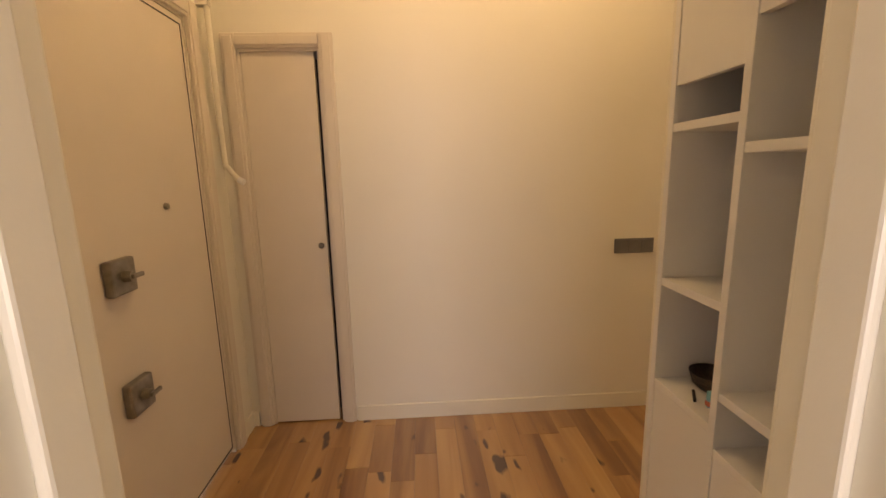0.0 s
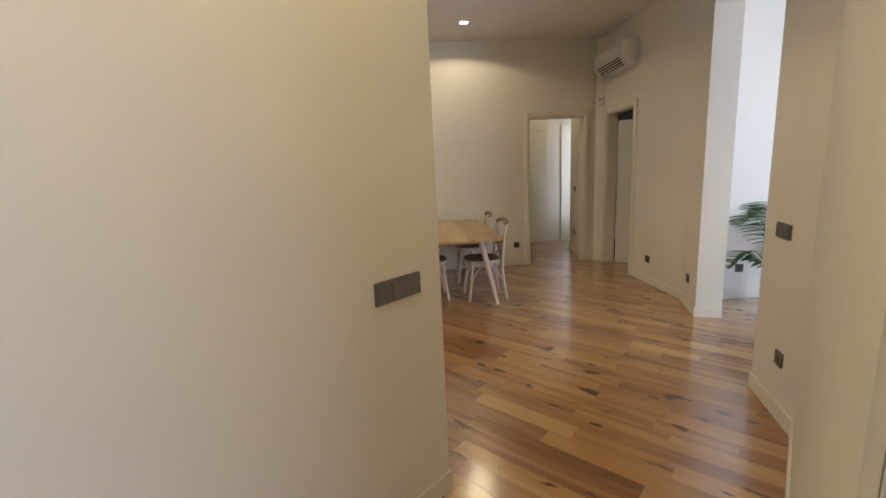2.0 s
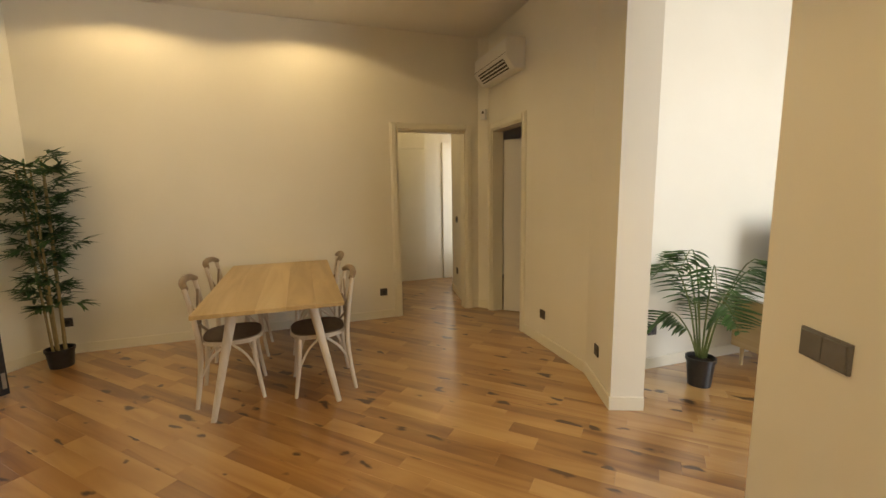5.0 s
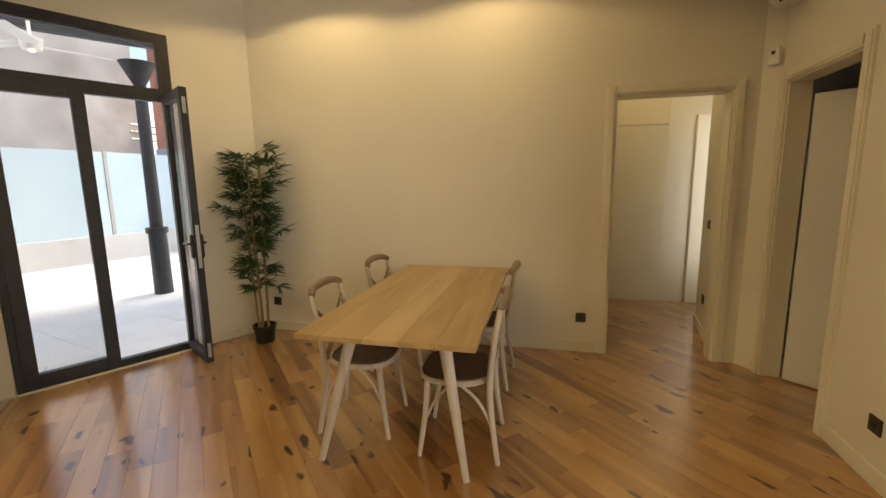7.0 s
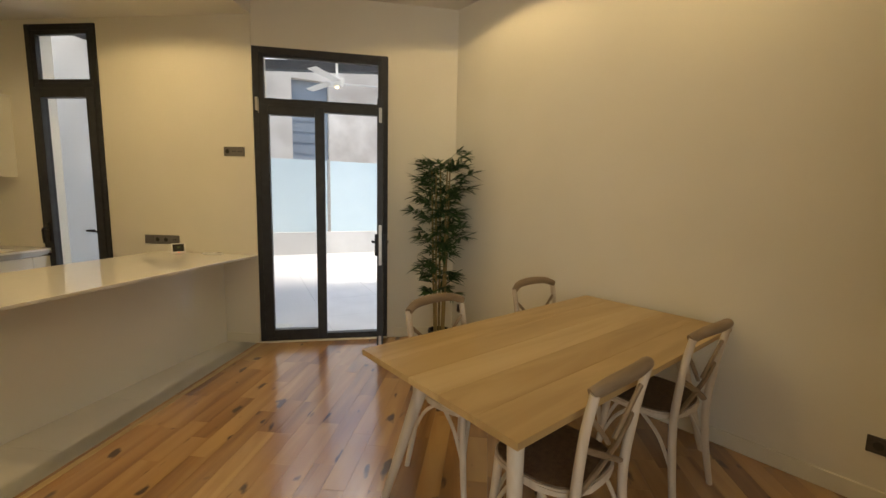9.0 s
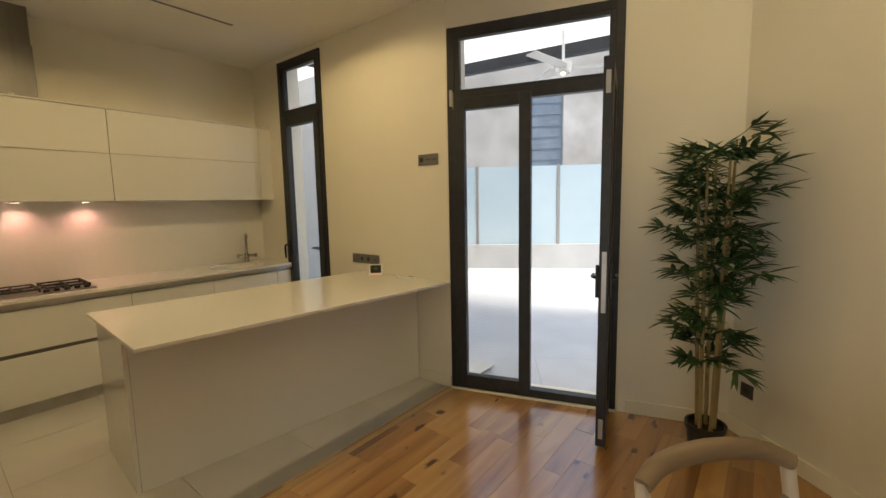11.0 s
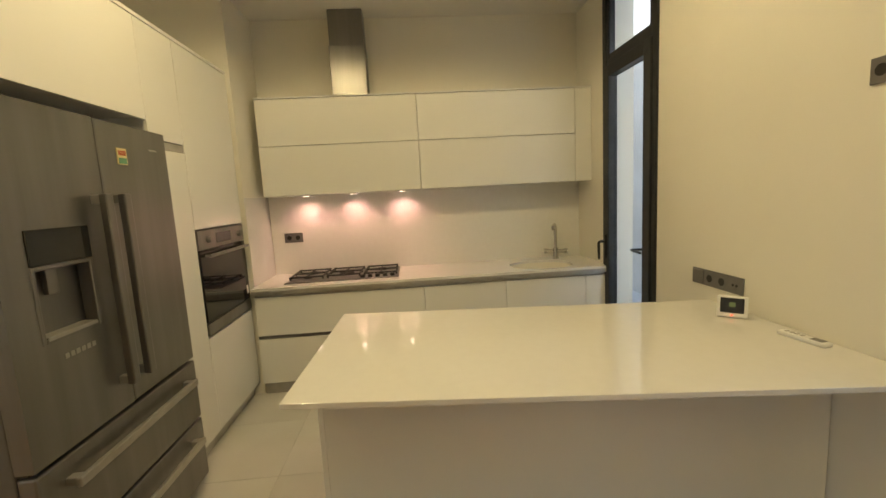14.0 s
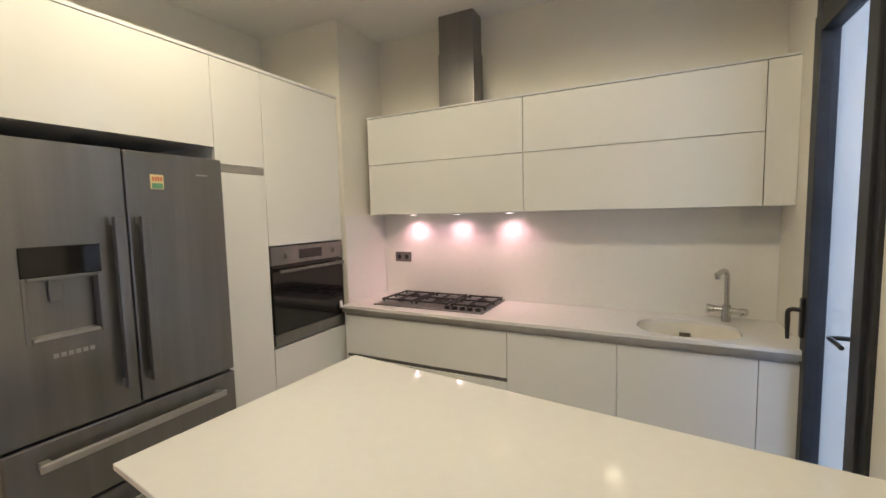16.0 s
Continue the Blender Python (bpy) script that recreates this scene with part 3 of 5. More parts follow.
plate("wall_socket", on_wall(mP, Lb - project(PIL, B1, 5.136, 1.882), 0.30), 0.085, 0.085, ["socket"], "dark single socket near the pillar", SWITCH_DARK, group="low wall sockets")
mR = flipped(along(RBEND, REND), Lr)
plate("wall_socket", on_wall(mR, Lr - project(RBEND, REND, 3.31, 1.117), 0.345), 0.085, 0.085, ["socket"], "grey single socket near the living room opening", SWITCH, group="low wall sockets")
plate("light_switch", on_wall(mR, Lr - project(RBEND, REND, 3.39, 1.158), 1.058), 0.16, 0.085, ["rocker"] * 2, "grey two-gang switch by the living room opening", SWITCH, "switch")
plate("wall_socket", pose(1.668, 6.01, 1.83), 0.20, 0.085, ["socket", "port", "port"], "grey plate with socket and aerial ports high on the wall", SWITCH)
plate("wall_socket", pose(0.89, 6.01, 0.985), 0.36, 0.085, ["rocker", "socket", "socket", "port"], "grey socket strip above the peninsula", SWITCH)
plate("wall_socket", pose(-0.905, 3.385, 1.19, 0, 0, 90), 0.16, 0.085, ["socket", "socket"], "grey double socket on the backsplash", SWITCH)
plate("wall_socket", along((5.40, 1.84), (7.4, -0.20)) @ pose(0.42, 0, 0.33), 0.085, 0.085, ["socket"], "dark single socket low on the living room wall", SWITCH_DARK, group="low wall sockets")

# alarm sensor and air conditioner
t = thing("alarm_sensor", "small white wall sensor beside the door frame", "sensor", pose(6.80, 3.44, 2.37, 0, 0, -88))
part("case", bx(-0.035, 0.035, -0.05, 0.0, -0.06, 0.06, 0.008), SATIN, t)
part("eye", bx(-0.012, 0.012, -0.054, -0.049, 0.01, 0.035, 0.002), BLACK, t)

ac = thing("air_conditioner", "white split air conditioner high on the wall", "air conditioner", mB @ pose(0.08, 0, 2.655))
bm = bmesh.new()
sec = [(0, 0.0), (0, 0.29), (-0.17, 0.29), (-0.205, 0.27), (-0.21, 0.115), (-0.12, 0.0)]
va = [bm.verts.new((0.0, y, z)) for y, z in sec]; vb = [bm.verts.new((0.82, y, z)) for y, z in sec]
for i in range(len(sec)):
    bm.faces.new((va[i], va[(i + 1) % len(sec)], vb[(i + 1) % len(sec)], vb[i]))
bm.faces.new(va); bm.faces.new(vb)
bmesh.ops.bevel(bm, geom=list(bm.edges), offset=0.006, segments=2, affect="EDGES")
part("body", bm, SATIN, ac)
OUT = pose(0, -0.165, 0.0575, -52, 0, 0)
part("outlet", bx(0.09, 0.73, -0.056, 0.056, -0.003, 0.004), BLACK, ac, "dark air outlet").matrix_local = OUT
for y in (-0.034, 0.0, 0.034):
    part("louvre", bx(0.09, 0.73, y - 0.007, y + 0.007, -0.009, -0.002, 0.001), SATIN, ac).matrix_local = OUT
part("seam", bx(0.004, 0.816, -0.2115, -0.2085, 0.135, 0.139), SWITCH, ac)

# downlights, with fixtures for the added fill lamps too
for lx, ly in LAMPS:
    t = thing("downlight", "square white recessed ceiling downlight, lit; some are unseen, added for fill", "lamp", pose(lx, ly, KITCHEN_HIGH if lx < 1.8 and ly > 3 else HIGH, 0, 0, 45 if lx > 2 else 0), "ceiling downlights")
    ring(-0.06, 0.06, -0.06, 0.06, 0.012, -0.004, 0.004, t, "trim", SATIN).matrix_local = pose(0, 0, -0.004, 90, 0, 0)
    part("diffuser", bx(-0.048, 0.048, -0.048, 0.048, -0.003, 0.0), LAMP, t, "glowing warm diffuser")

# ---------- bookcase ----------
bc = thing("bookcase", "white built-in bookcase, nearly empty", "bookcase", pose(0.92, 0, 0))
Y0, Y1, YM, DP = 0.30, 0.9868, 0.72, 0.36
for y in (Y1 - 0.022, YM - 0.011, Y0):
    part("side_panel", bx(0, DP, y, y + 0.022, 0, HIGH - 0.01, 0.0015), SATIN, bc)
part("back_panel", bx(DP - 0.012, DP, Y0 + 0.022, Y1 - 0.022, 0, HIGH - 0.01), SATIN, bc)
for z in (0.86, 1.165, 1.585):
    part("shelf", bx(0.002, DP - 0.012, YM + 0.011, Y1 - 0.022, z - 0.011, z + 0.011, 0.0015), SATIN, bc)
for z in (0.81, 0.955, 1.52):
    part("shelf", bx(0.002, DP - 0.012, Y0 + 0.022, YM - 0.011, z - 0.011, z + 0.011, 0.0015), SATIN, bc)
part("door", bx(0.003, 0.022, YM + 0.012, Y1 - 0.023, 1.69, HIGH - 0.02, 0.001), SATIN, bc)
part("door", bx(0.003, 0.022, Y0 + 0.023, YM - 0.012, 1.775, HIGH - 0.02, 0.001), SATIN, bc)
part("door", bx(0.003, 0.022, YM + 0.012, Y1 - 0.023, 0.06, 0.848, 0.001), SATIN, bc)
part("door", bx(0.003, 0.022, Y0 + 0.023, YM - 0.012, 0.06, 0.798, 0.001), SATIN, bc)
# bowl, cloth and packet on a shelf
t = thing("bowl", "dark woven bowl on the bookcase shelf", "bowl", pose(1.04, 0.885, 0.871))
bm = bmesh.new()
prof = [(0.03, 0.0), (0.05, 0.018), (0.06, 0.05), (0.056, 0.05), (0.046, 0.021), (0.026, 0.009)]
rings = [[bm.verts.new((r * math.cos(a), r * math.sin(a), z)) for a in (2 * math.pi * k / 20 for k in range(20))] for r, z in prof]
for r0, r1 in zip(rings, rings[1:]):
    for k in range(20):
        bm.faces.new((r0[k], r0[(k + 1) % 20], r1[(k + 1) % 20], r1[k]))
bm.faces.new(rings[0]); bm.faces.new(rings[-1])
part("shell", bm, BASKET, t, smooth=True)
t = thing("cushion", "dark red folded cloth bag behind the bowl", "bag", pose(1.15, 0.902, 0.871))
bm = bmesh.new()
bmesh.ops.create_icosphere(bm, subdivisions=3, radius=1)
for v in bm.verts:
    v.co *= 1 + 0.12 * noise.noise(v.co * 2.2)
    v.co = Vector([math.copysign(min(abs(c), 1.2) ** 0.6, c) for c in v.co])
    v.co = Vector((v.co.x * 0.050, v.co.y * 0.045, max(-0.95, v.co.z) * 0.085 + 0.081))
part("cloth", bm, WINE, t, smooth=True)
t = thing("packet", "light blue and red packet on the shelf", "packet", pose(0.985, 0.80, 0.871))
part("wrap", bx(-0.02, 0.02, -0.006, 0.006, 0, 0.045, 0.003), CYAN, t)
part("band", bx(-0.021, 0.021, -0.007, 0.007, 0.005, 0.018, 0.001), REDP, t)
t = thing("pen", "black pen lying on the shelf", "pen", pose(0.95, 0.845, 0.876))
part("barrel", rod((0, -0.02, 0), (0.03, 0.03, 0), 0.004), BLACK, t)

# ---------- kitchen ----------
FY = 3.16      # front of the tall units
TX, TZ = -0.365, 2.445


def front(name, x0, x1, z0, z1, parent, y=FY, mat=WHITE):
    return part(name, bx(x0 + 0.0015, x1 - 0.0015, y - 0.02, y, z0 + 0.0015, z1 - 0.0015, 0.002), mat, parent)


t = thing("fridge_cabinet", "white gloss cabinet above the fridge", "cabinet")
part("body", bx(0.662, 1.655, 2.40, FY - 0.022, 1.965, TZ), SATIN, t)
front("door", 0.66, 1.655, 1.95, TZ, t)
t = thing("larder_cabinet", "tall narrow white gloss larder cabinet", "cabinet")
part("body", bx(0.335, 0.658, 2.40, FY - 0.022, 0.1, TZ), SATIN, t)
front("door", 0.333, 0.66, 1.862, TZ, t)
front("door", 0.333, 0.66, 0.1, 1.818, t)
part("handle_profile", bx(0.335, 0.658, FY - 0.018, FY - 0.004, 1.82, 1.86), ALU, t, "recessed aluminium grip")
part("plinth", bx(0.335, 0.658, 2.6, FY - 0.05, 0, 0.1), ALU, t)
t = thing("oven_cabinet", "tall white gloss cabinet around the oven", "cabinet")
part("body", bx(TX + 0.002, 0.331, 2.40, FY - 0.022, 0.1, 0.70), SATIN, t)
part("body", bx(TX + 0.002, 0.331, 2.40, FY - 0.022, 1.37, TZ), SATIN, t)
front("door", TX, 0.331, 1.372, TZ, t)
front("door", TX, 0.331, 0.1, 0.70, t)
part("plinth", bx(TX + 0.002, 0.331, 2.6, FY - 0.05, 0, 0.1), ALU, t)
t = thing("cornice", "thin white top panel over the tall units", "panel")
part("board", bx(TX, 1.66, 2.40, FY + 0.004, TZ + 0.002, TZ + 0.02, 0.001), SATIN, t)

ov = thing("oven", "built-in steel oven with black glass door", "oven")
part("body", bx(TX + 0.02, 0.31, 2.6, FY - 0.02, 0.72, 1.35), BLACK, ov)
part("control_panel", bx(TX + 0.012, 0.322, FY - 0.02, FY + 0.006, 1.245, 1.362, 0.002), STEEL, ov)
part("display", bx(-0.13, 0.09, FY + 0.004, FY + 0.008, 1.27, 1.335, 0.001), OVEN_GLASS, ov)
for x in (-0.25, 0.20):
    k = part("knob", rod((x, FY + 0.006, 1.302), (x, FY + 0.03, 1.302), 0.022, 0.018, 20), STEEL, ov)
dr = part("oven_door", bx(TX + 0.012, 0.322, FY - 0.02, FY + 0.006, 0.795, 1.24, 0.002), OVEN_GLASS, ov, "black glass oven door")
part("handle", rod((TX + 0.05, FY + 0.045, 1.205), (0.285, FY + 0.045, 1.205), 0.011), STEEL, dr, "steel bar handle", True)
for x in (TX + 0.08, 0.255):
    part("handle_post", rod((x, FY + 0.006, 1.205), (x, FY + 0.045, 1.205), 0.008), STEEL, dr)
part("sticker", bx(-0.33, -0.30, FY + 0.0065, FY + 0.008, 0.84, 0.90), SATIN, dr)
part("lower_trim", bx(TX + 0.012, 0.322, FY - 0.02, FY + 0.007, 0.712, 0.79, 0.002), STEEL, ov)

# fridge
fr = thing("fridge", "brushed steel french-door fridge with water dispenser", "fridge")
GY, G0, G1, GM = 3.25, 0.69, 1.64, 1.165
part("body", bx(G0 + 0.004, G1 - 0.004, 2.45, GY - 0.066, 0.03, 1.868, 0.004), SWITCH, fr, "dark grey fridge cabinet")
d1 = part("door", bx(G0, GM - 0.004, GY - 0.06, GY, 0.72, 1.87, 0.008), STEEL, fr)
part("gasket", bx(GM - 0.012, GM + 0.012, GY - 0.064, GY - 0.03, 0.72, 1.868), BLACK, fr)
part("gasket", bx(G0 + 0.01, G1 - 0.01, GY - 0.064, GY - 0.03, 0.38, 0.725), BLACK, fr)
# door with the dispenser's recess
bm = bmesh.new()
DX, DZ = (GM + 0.004, 1.284, 1.531, G1), (0.72, 1.10, 1.44, 1.87)
for i in range(3):
    for j in range(3):
        bx(DX[i], DX[i + 1], GY - 0.06, GY - 0.05 if i == j == 1 else GY, DZ[j], DZ[j + 1], bm=bm)
bmesh.ops.remove_doubles(bm, verts=bm.verts, dist=0.0005)
d2 = part("door", bm, STEEL, fr)
part("dispenser_panel", bx(1.278, 1.537, GY - 0.002, GY + 0.006, 1.345, 1.462, 0.003), OVEN_GLASS, d2, "black dispenser display")
ring(1.278, 1.537, 1.09, 1.345, 0.016, GY - 0.045, GY + 0.004, d2, "dispenser_frame", STEEL)
part("dispenser_paddle", bx(1.40, 1.445, GY - 0.048, GY - 0.03, 1.24, 1.345, 0.003), STEEL, d2)
part("drip_tray", bx(1.30, 1.515, GY - 0.05, GY + 0.004, 1.098, 1.112, 0.002), ALU, d2)
for x, dd in ((1.118, d1), (1.222, d2)):
    bm = bx(x - 0.020, x + 0.020, GY + 0.032, GY + 0.062, 0.82, 1.575, 0.006)
    h = part("handle", bm, STEEL, dd, "long flat steel handle")
    for z in (0.84, 1.555):
        part("handle_post", bx(x - 0.014, x + 0.014, GY - 0.001, GY + 0.037, z - 0.017, z + 0.017, 0.003), ALU, h)
for z0, z1 in ((0.395, 0.705), (0.06, 0.385)):
    d = part("drawer", bx(G0, G1, GY - 0.06, GY, z0, z1, 0.008), STEEL, fr)
    h = part("handle", bx(G0 + 0.09, G1 - 0.09, GY + 0.035, GY + 0.056, z1 - 0.10, z1 - 0.066, 0.006), ALU, d, "long flat steel handle")
    for x in (G0 + 0.115, G1 - 0.115):
        part("handle_post", bx(x - 0.017, x + 0.017, GY - 0.001, GY + 0.037, z1 - 0.097, z1 - 0.069, 0.003), ALU, h)
bm = bmesh.new()
for i in range(6):
    bx(1.325 + i * 0.024, 1.342 + i * 0.024, GY - 0.001, GY + 0.0015, 1.02, 1.038, bm=bm)
part("badge", bm, ALU, d2)
bm = bx(0.775, 0.835, GY - 0.001, GY + 0.0015, 1.775, 1.783)
part("badge", bm, ALU, d1)
for x in (G0 + 0.06, G1 - 0.06):
    part("foot", cyl(x, GY - 0.12, 0, 0.035, 0.02), BLACK, fr)
mg = thing("fridge_magnet", "small yellow picture magnet on the fridge", "magnet", pose(1.027, GY, 1.733))
part("card", bx(-0.03, 0.03, 0.0, 0.004, -0.034, 0.034, 0.001), YELLOW, mg)
part("picture", bx(-0.024, 0.024, 0.003, 0.0055, -0.030, -0.006), GREEN, mg)
for i in range(4):
    part("text_bar", bx(-0.022 + i * 0.012, -0.014 + i * 0.012, 0.003, 0.0055, 0.004, 0.024), REDP, mg)

# base run
CX = -0.30
ct = thing("worktop", "white quartz worktop along the kitchen wall", "worktop")
SX, SY = -0.55, 5.52     # sink's centre
bm = bmesh.new()
hole = [(SX + 0.20 * math.copysign(abs(math.cos(a)) ** 0.75, math.cos(a)), SY + 0.26 * math.copysign(abs(math.sin(a)) ** 0.75, math.sin(a))) for a in (2 * math.pi * k / 36 for k in range(36))]
for z in (0.865, 0.845):
    hv = [bm.verts.new((x, y, z)) for x, y in hole]
    ov_ = []
    for x, y in hole:
        dx, dy = x - SX, y - SY
        k = min((CX - SX) / dx if dx > 1e-6 else 9e9, (-0.918 - SX) / dx if dx < -1e-6 else 9e9, (5.86 - SY) / dy if dy > 1e-6 else 9e9, (5.18 - SY) / dy if dy < -1e-6 else 9e9)
        ov_.append(bm.verts.new((SX + dx * k, SY + dy * k, z)))
    for i in range(36):
        a_, b_ = ov_[i], ov_[(i + 1) % 36]
        bm.faces.new((hv[i], hv[(i + 1) % 36], b_, a_))
        if abs(a_.co.x - b_.co.x) > 1e-5 and abs(a_.co.y - b_.co.y) > 1e-5:
            ex = a_.co.x if min(abs(a_.co.x - CX), abs(a_.co.x + 0.918)) < 1e-4 else b_.co.x
            ey = a_.co.y if min(abs(a_.co.y - 5.86), abs(a_.co.y - 5.18)) < 1e-4 else b_.co.y
            bm.faces.new((a_, b_, bm.verts.new((ex, ey, z))))
    if z == 0.865:
        hi_h = hv
    else:
        for i in range(36):
            bm.faces.new((hi_h[i], hi_h[(i + 1) % 36], hv[(i + 1) % 36], hv[i]))
for x0, x1, y0, y1 in ((-0.918, CX, 3.192, 5.18), (-0.918, CX, 5.86, 6.008)):
    bx(x0, x1, y0, y1, 0.845, 0.865, bm=bm)
bx(CX - 0.004, CX, 5.18, 5.86, 0.845, 0.8649, bm=bm)
part("slab", bm, TOP, ct)
part("edge_profile", bx(CX - 0.03, CX + 0.004, 3.192, 6.008, 0.815, 0.8447, 0.001), ALU, ct, "grey metal edge strip")
part("backsplash", bx(-0.918, -0.906, 3.2, 6.008, 0.866, 1.556), TOP, ct, "white stone backsplash")
part("backsplash", bx(-0.906, -0.375, 3.19, 3.196, 0.866, 1.556), TOP, ct, "white stone backsplash")

sk = thing("sink", "oval undermounted cream sink", "sink", pose(SX, SY, 0.845))
bm = bmesh.new()
prof = [(1.02, 0.0), (0.99, -0.03), (0.95, -0.12), (0.80, -0.165), (0.05, -0.17)]
rings = [[bm.verts.new(((x - SX) * s, (y - SY) * s, z)) for x, y in hole] for s, z in prof]
for r0, r1 in zip(rings, rings[1:]):
    for k in range(36):
        bm.faces.new((r0[k], r0[(k + 1) % 36], r1[(k + 1) % 36], r1[k]))
bm.faces.new(rings[-1])
part("bowl", bm, TRIM, sk, smooth=True)
part("overflow", bx(-0.165, -0.155, -0.03, 0.03, -0.09, -0.05, 0.003), BRONZE, sk)
part("drain", cyl(0, 0, -0.172, -0.160, 0.04), CHROME, sk)

tp = thing("tap", "steel swan-neck tap beside the sink", "tap", pose(-0.80, 5.74, 0.865, 0, 0, -25))
part("base", cyl(0, 0, 0, 0.10, 0.027, 0.024), CHROME, tp, smooth=True)
part("cross_body", rod((0, -0.07, 0.07), (0, 0.075, 0.07), 0.016), CHROME, tp, smooth=True)
for y in (-0.085, 0.09):
    part("tap_handle", rod((0, y - 0.018, 0.07), (0, y + 0.018, 0.07), 0.024, 0.021), CHROME, tp, smooth=True)
    part("lever", rod((0, y, 0.07), (0.05, y, 0.055), 0.006), CHROME, tp)
part("spout", tube([(0, 0, 0.09), (0, 0, 0.25), (0.008, 0, 0.29), (0.045, 0, 0.315), (0.10, 0, 0.312), (0.165, 0, 0.30)], [0.014, 0.014, 0.014, 0.014, 0.015, 0.017], 12), CHROME, tp, smooth=True)
part("nozzle", rod((0.152, 0, 0.305), (0.152, 0, 0.275), 0.015), CHROME, tp, smooth=True)


def base_unit(y0, y1, drawers, label):
    t = thing("base_cabinet", label, "cabinet", group="base cabinets along the wall")
    part("body", bx(-0.90, CX - 0.05, y0 + 0.001, y1 - 0.001, 0.1, 0.70), SATIN, t)
    fx0, fx1 = CX - 0.042, CX - 0.022
    rows = ((0.485, 0.79), (0.10, 0.455)) if drawers else ((0.10, 0.79),)
    for z0, z1 in rows:
        part("drawer_front" if drawers else "door", bx(fx0, fx1, y0 + 0.0015, y1 - 0.0015, z0, z1, 0.002), WHITE, t)
    part("grip_profile", bx(fx0 - 0.005, fx0 + 0.004, y0 + 0.001, y1 - 0.001, 0.79, 0.813), ALU, t)
    if drawers:
        part("grip_profile", bx(fx0, fx0 + 0.006, y0 + 0.001, y1 - 0.001, 0.456, 0.484), SWITCH, t)
    part("plinth", bx(CX - 0.09, CX - 0.06, y0 + 0.0005, y1 - 0.0005, 0.0, 0.098), ALU, t, "grey metal plinth")


base_unit(3.20, 4.51, True, "white gloss drawer unit under the hob")
base_unit(4.51, 5.165, False, "white gloss base cabinet")
base_unit(5.165, 5.82, False, "white gloss base cabinet under the sink")
base_unit(5.82, 6.005, False, "narrow white gloss filler unit by the door")

# hob
hb = thing("gas_hob", "steel gas hob with black cast-iron grates", "hob", pose(-0.66, 3.86, 0.865))
part("plate", bx(-0.25, 0.25, -0.45, 0.45, 0, 0.009, 0.003), STEEL, hb)
for gx in (-0.30, 0.0, 0.30):
    bm = bmesh.new()
    for yy in (-0.13, 0.0, 0.13):
        bx(-0.22, 0.16, gx + yy - 0.006, gx + yy + 0.006, 0.024, 0.036, 0.002, bm=bm)
    for xx in (-0.20, -0.03, 0.14):
        bx(xx - 0.006, xx + 0.006, gx - 0.136, gx + 0.136, 0.0235, 0.0355, 0.002, bm=bm)
        for yy in (-0.13, 0.13):
            bx(xx - 0.006, xx + 0.006, gx + yy - 0.006, gx + yy + 0.006, 0.008, 0.025, bm=bm)
    part("grate", bm, IRON, hb, "black cast-iron grate")
for x, y, r in ((-0.12, -0.30, 0.045), (0.08, -0.30, 0.035), (-0.03, 0.0, 0.065), (-0.12, 0.30, 0.045), (0.08, 0.30, 0.035)):
    part("burner", cyl(x, y, 0.008, 0.022, r, r * 0.85, 20), IRON, hb)
for i in range(5):
    part("knob", cyl(0.20, 0.16 + i * 0.06, 0.008, 0.032, 0.02, 0.017, 16), BLACK, hb)

# wall units, in pairs of flaps
for y0, y1 in ((3.255, 4.54), (4.54, 5.865)):
    t = thing("wall_cabinet", "white gloss wall cabinet with two long flap doors", "cabinet", group="wall cabinets")
    part("body", bx(-0.904, -0.639, y0 + 0.001, y1 - 0.001, 1.556, 2.325), SATIN, t)
    for z0, z1 in ((1.558, 1.952), (1.957, 2.322)):
        part("flap_door", bx(-0.637, -0.617, y0 + 0.002, y1 - 0.002, z0, z1, 0.002), WHITE, t)
t = thing("filler_panel", "white gloss filler panel beside the wall cabinet", "panel")
part("board", bx(-0.904, -0.622, 5.867, 6.008, 1.556, 2.325, 0.001), WHITE, t)
t = thing("cover_panel", "thin white top board over the wall cabinets", "panel")
part("board", bx(-0.904, -0.612, 3.255, 6.008, 2.327, 2.338, 0.001), SATIN, t)
for ly in (3.55, 3.95, 4.38):
    t = thing("cabinet_spotlight", "small round lit spotlight under the wall cabinet", "lamp", pose(-0.80, ly, 1.556), "spotlights under the wall cabinet")
    part("rim", cyl(0, 0, -0.006, 0, 0.032, 0.034, 20), ALU, t)
    part("lens", cyl(0, 0, -0.008, -0.005, 0.024, 0.024, 20), LED, t)
# extractor duct
t = thing("extractor_duct", "square steel extractor duct rising to the ceiling", "duct")
part("sleeve", bx(-0.90, -0.72, 3.86, 4.15, 2.339, 2.75, 0.004), STEEL, t)
part("upper_sleeve", bx(-0.895, -0.726, 3.866, 4.144, 2.745, KITCHEN_HIGH - 0.001, 0.003), STEEL, t)
part("badge", bx(-0.721, -0.7185, 3.99, 4.02, 2.36, 2.372), ALU, t)
# slot vent in the ceiling
t = thing("slot_vent", "long narrow ceiling vent slot", "vent")
part("frame", bx(0.09, 0.15, 4.2, 5.32, KITCHEN_HIGH - 0.004, KITCHEN_HIGH - 0.0005, 0.001), SATIN, t)
part("slot", bx(0.105, 0.135, 4.22, 5.30, KITCHEN_HIGH - 0.006, KITCHEN_HIGH - 0.003), SWITCH, t)

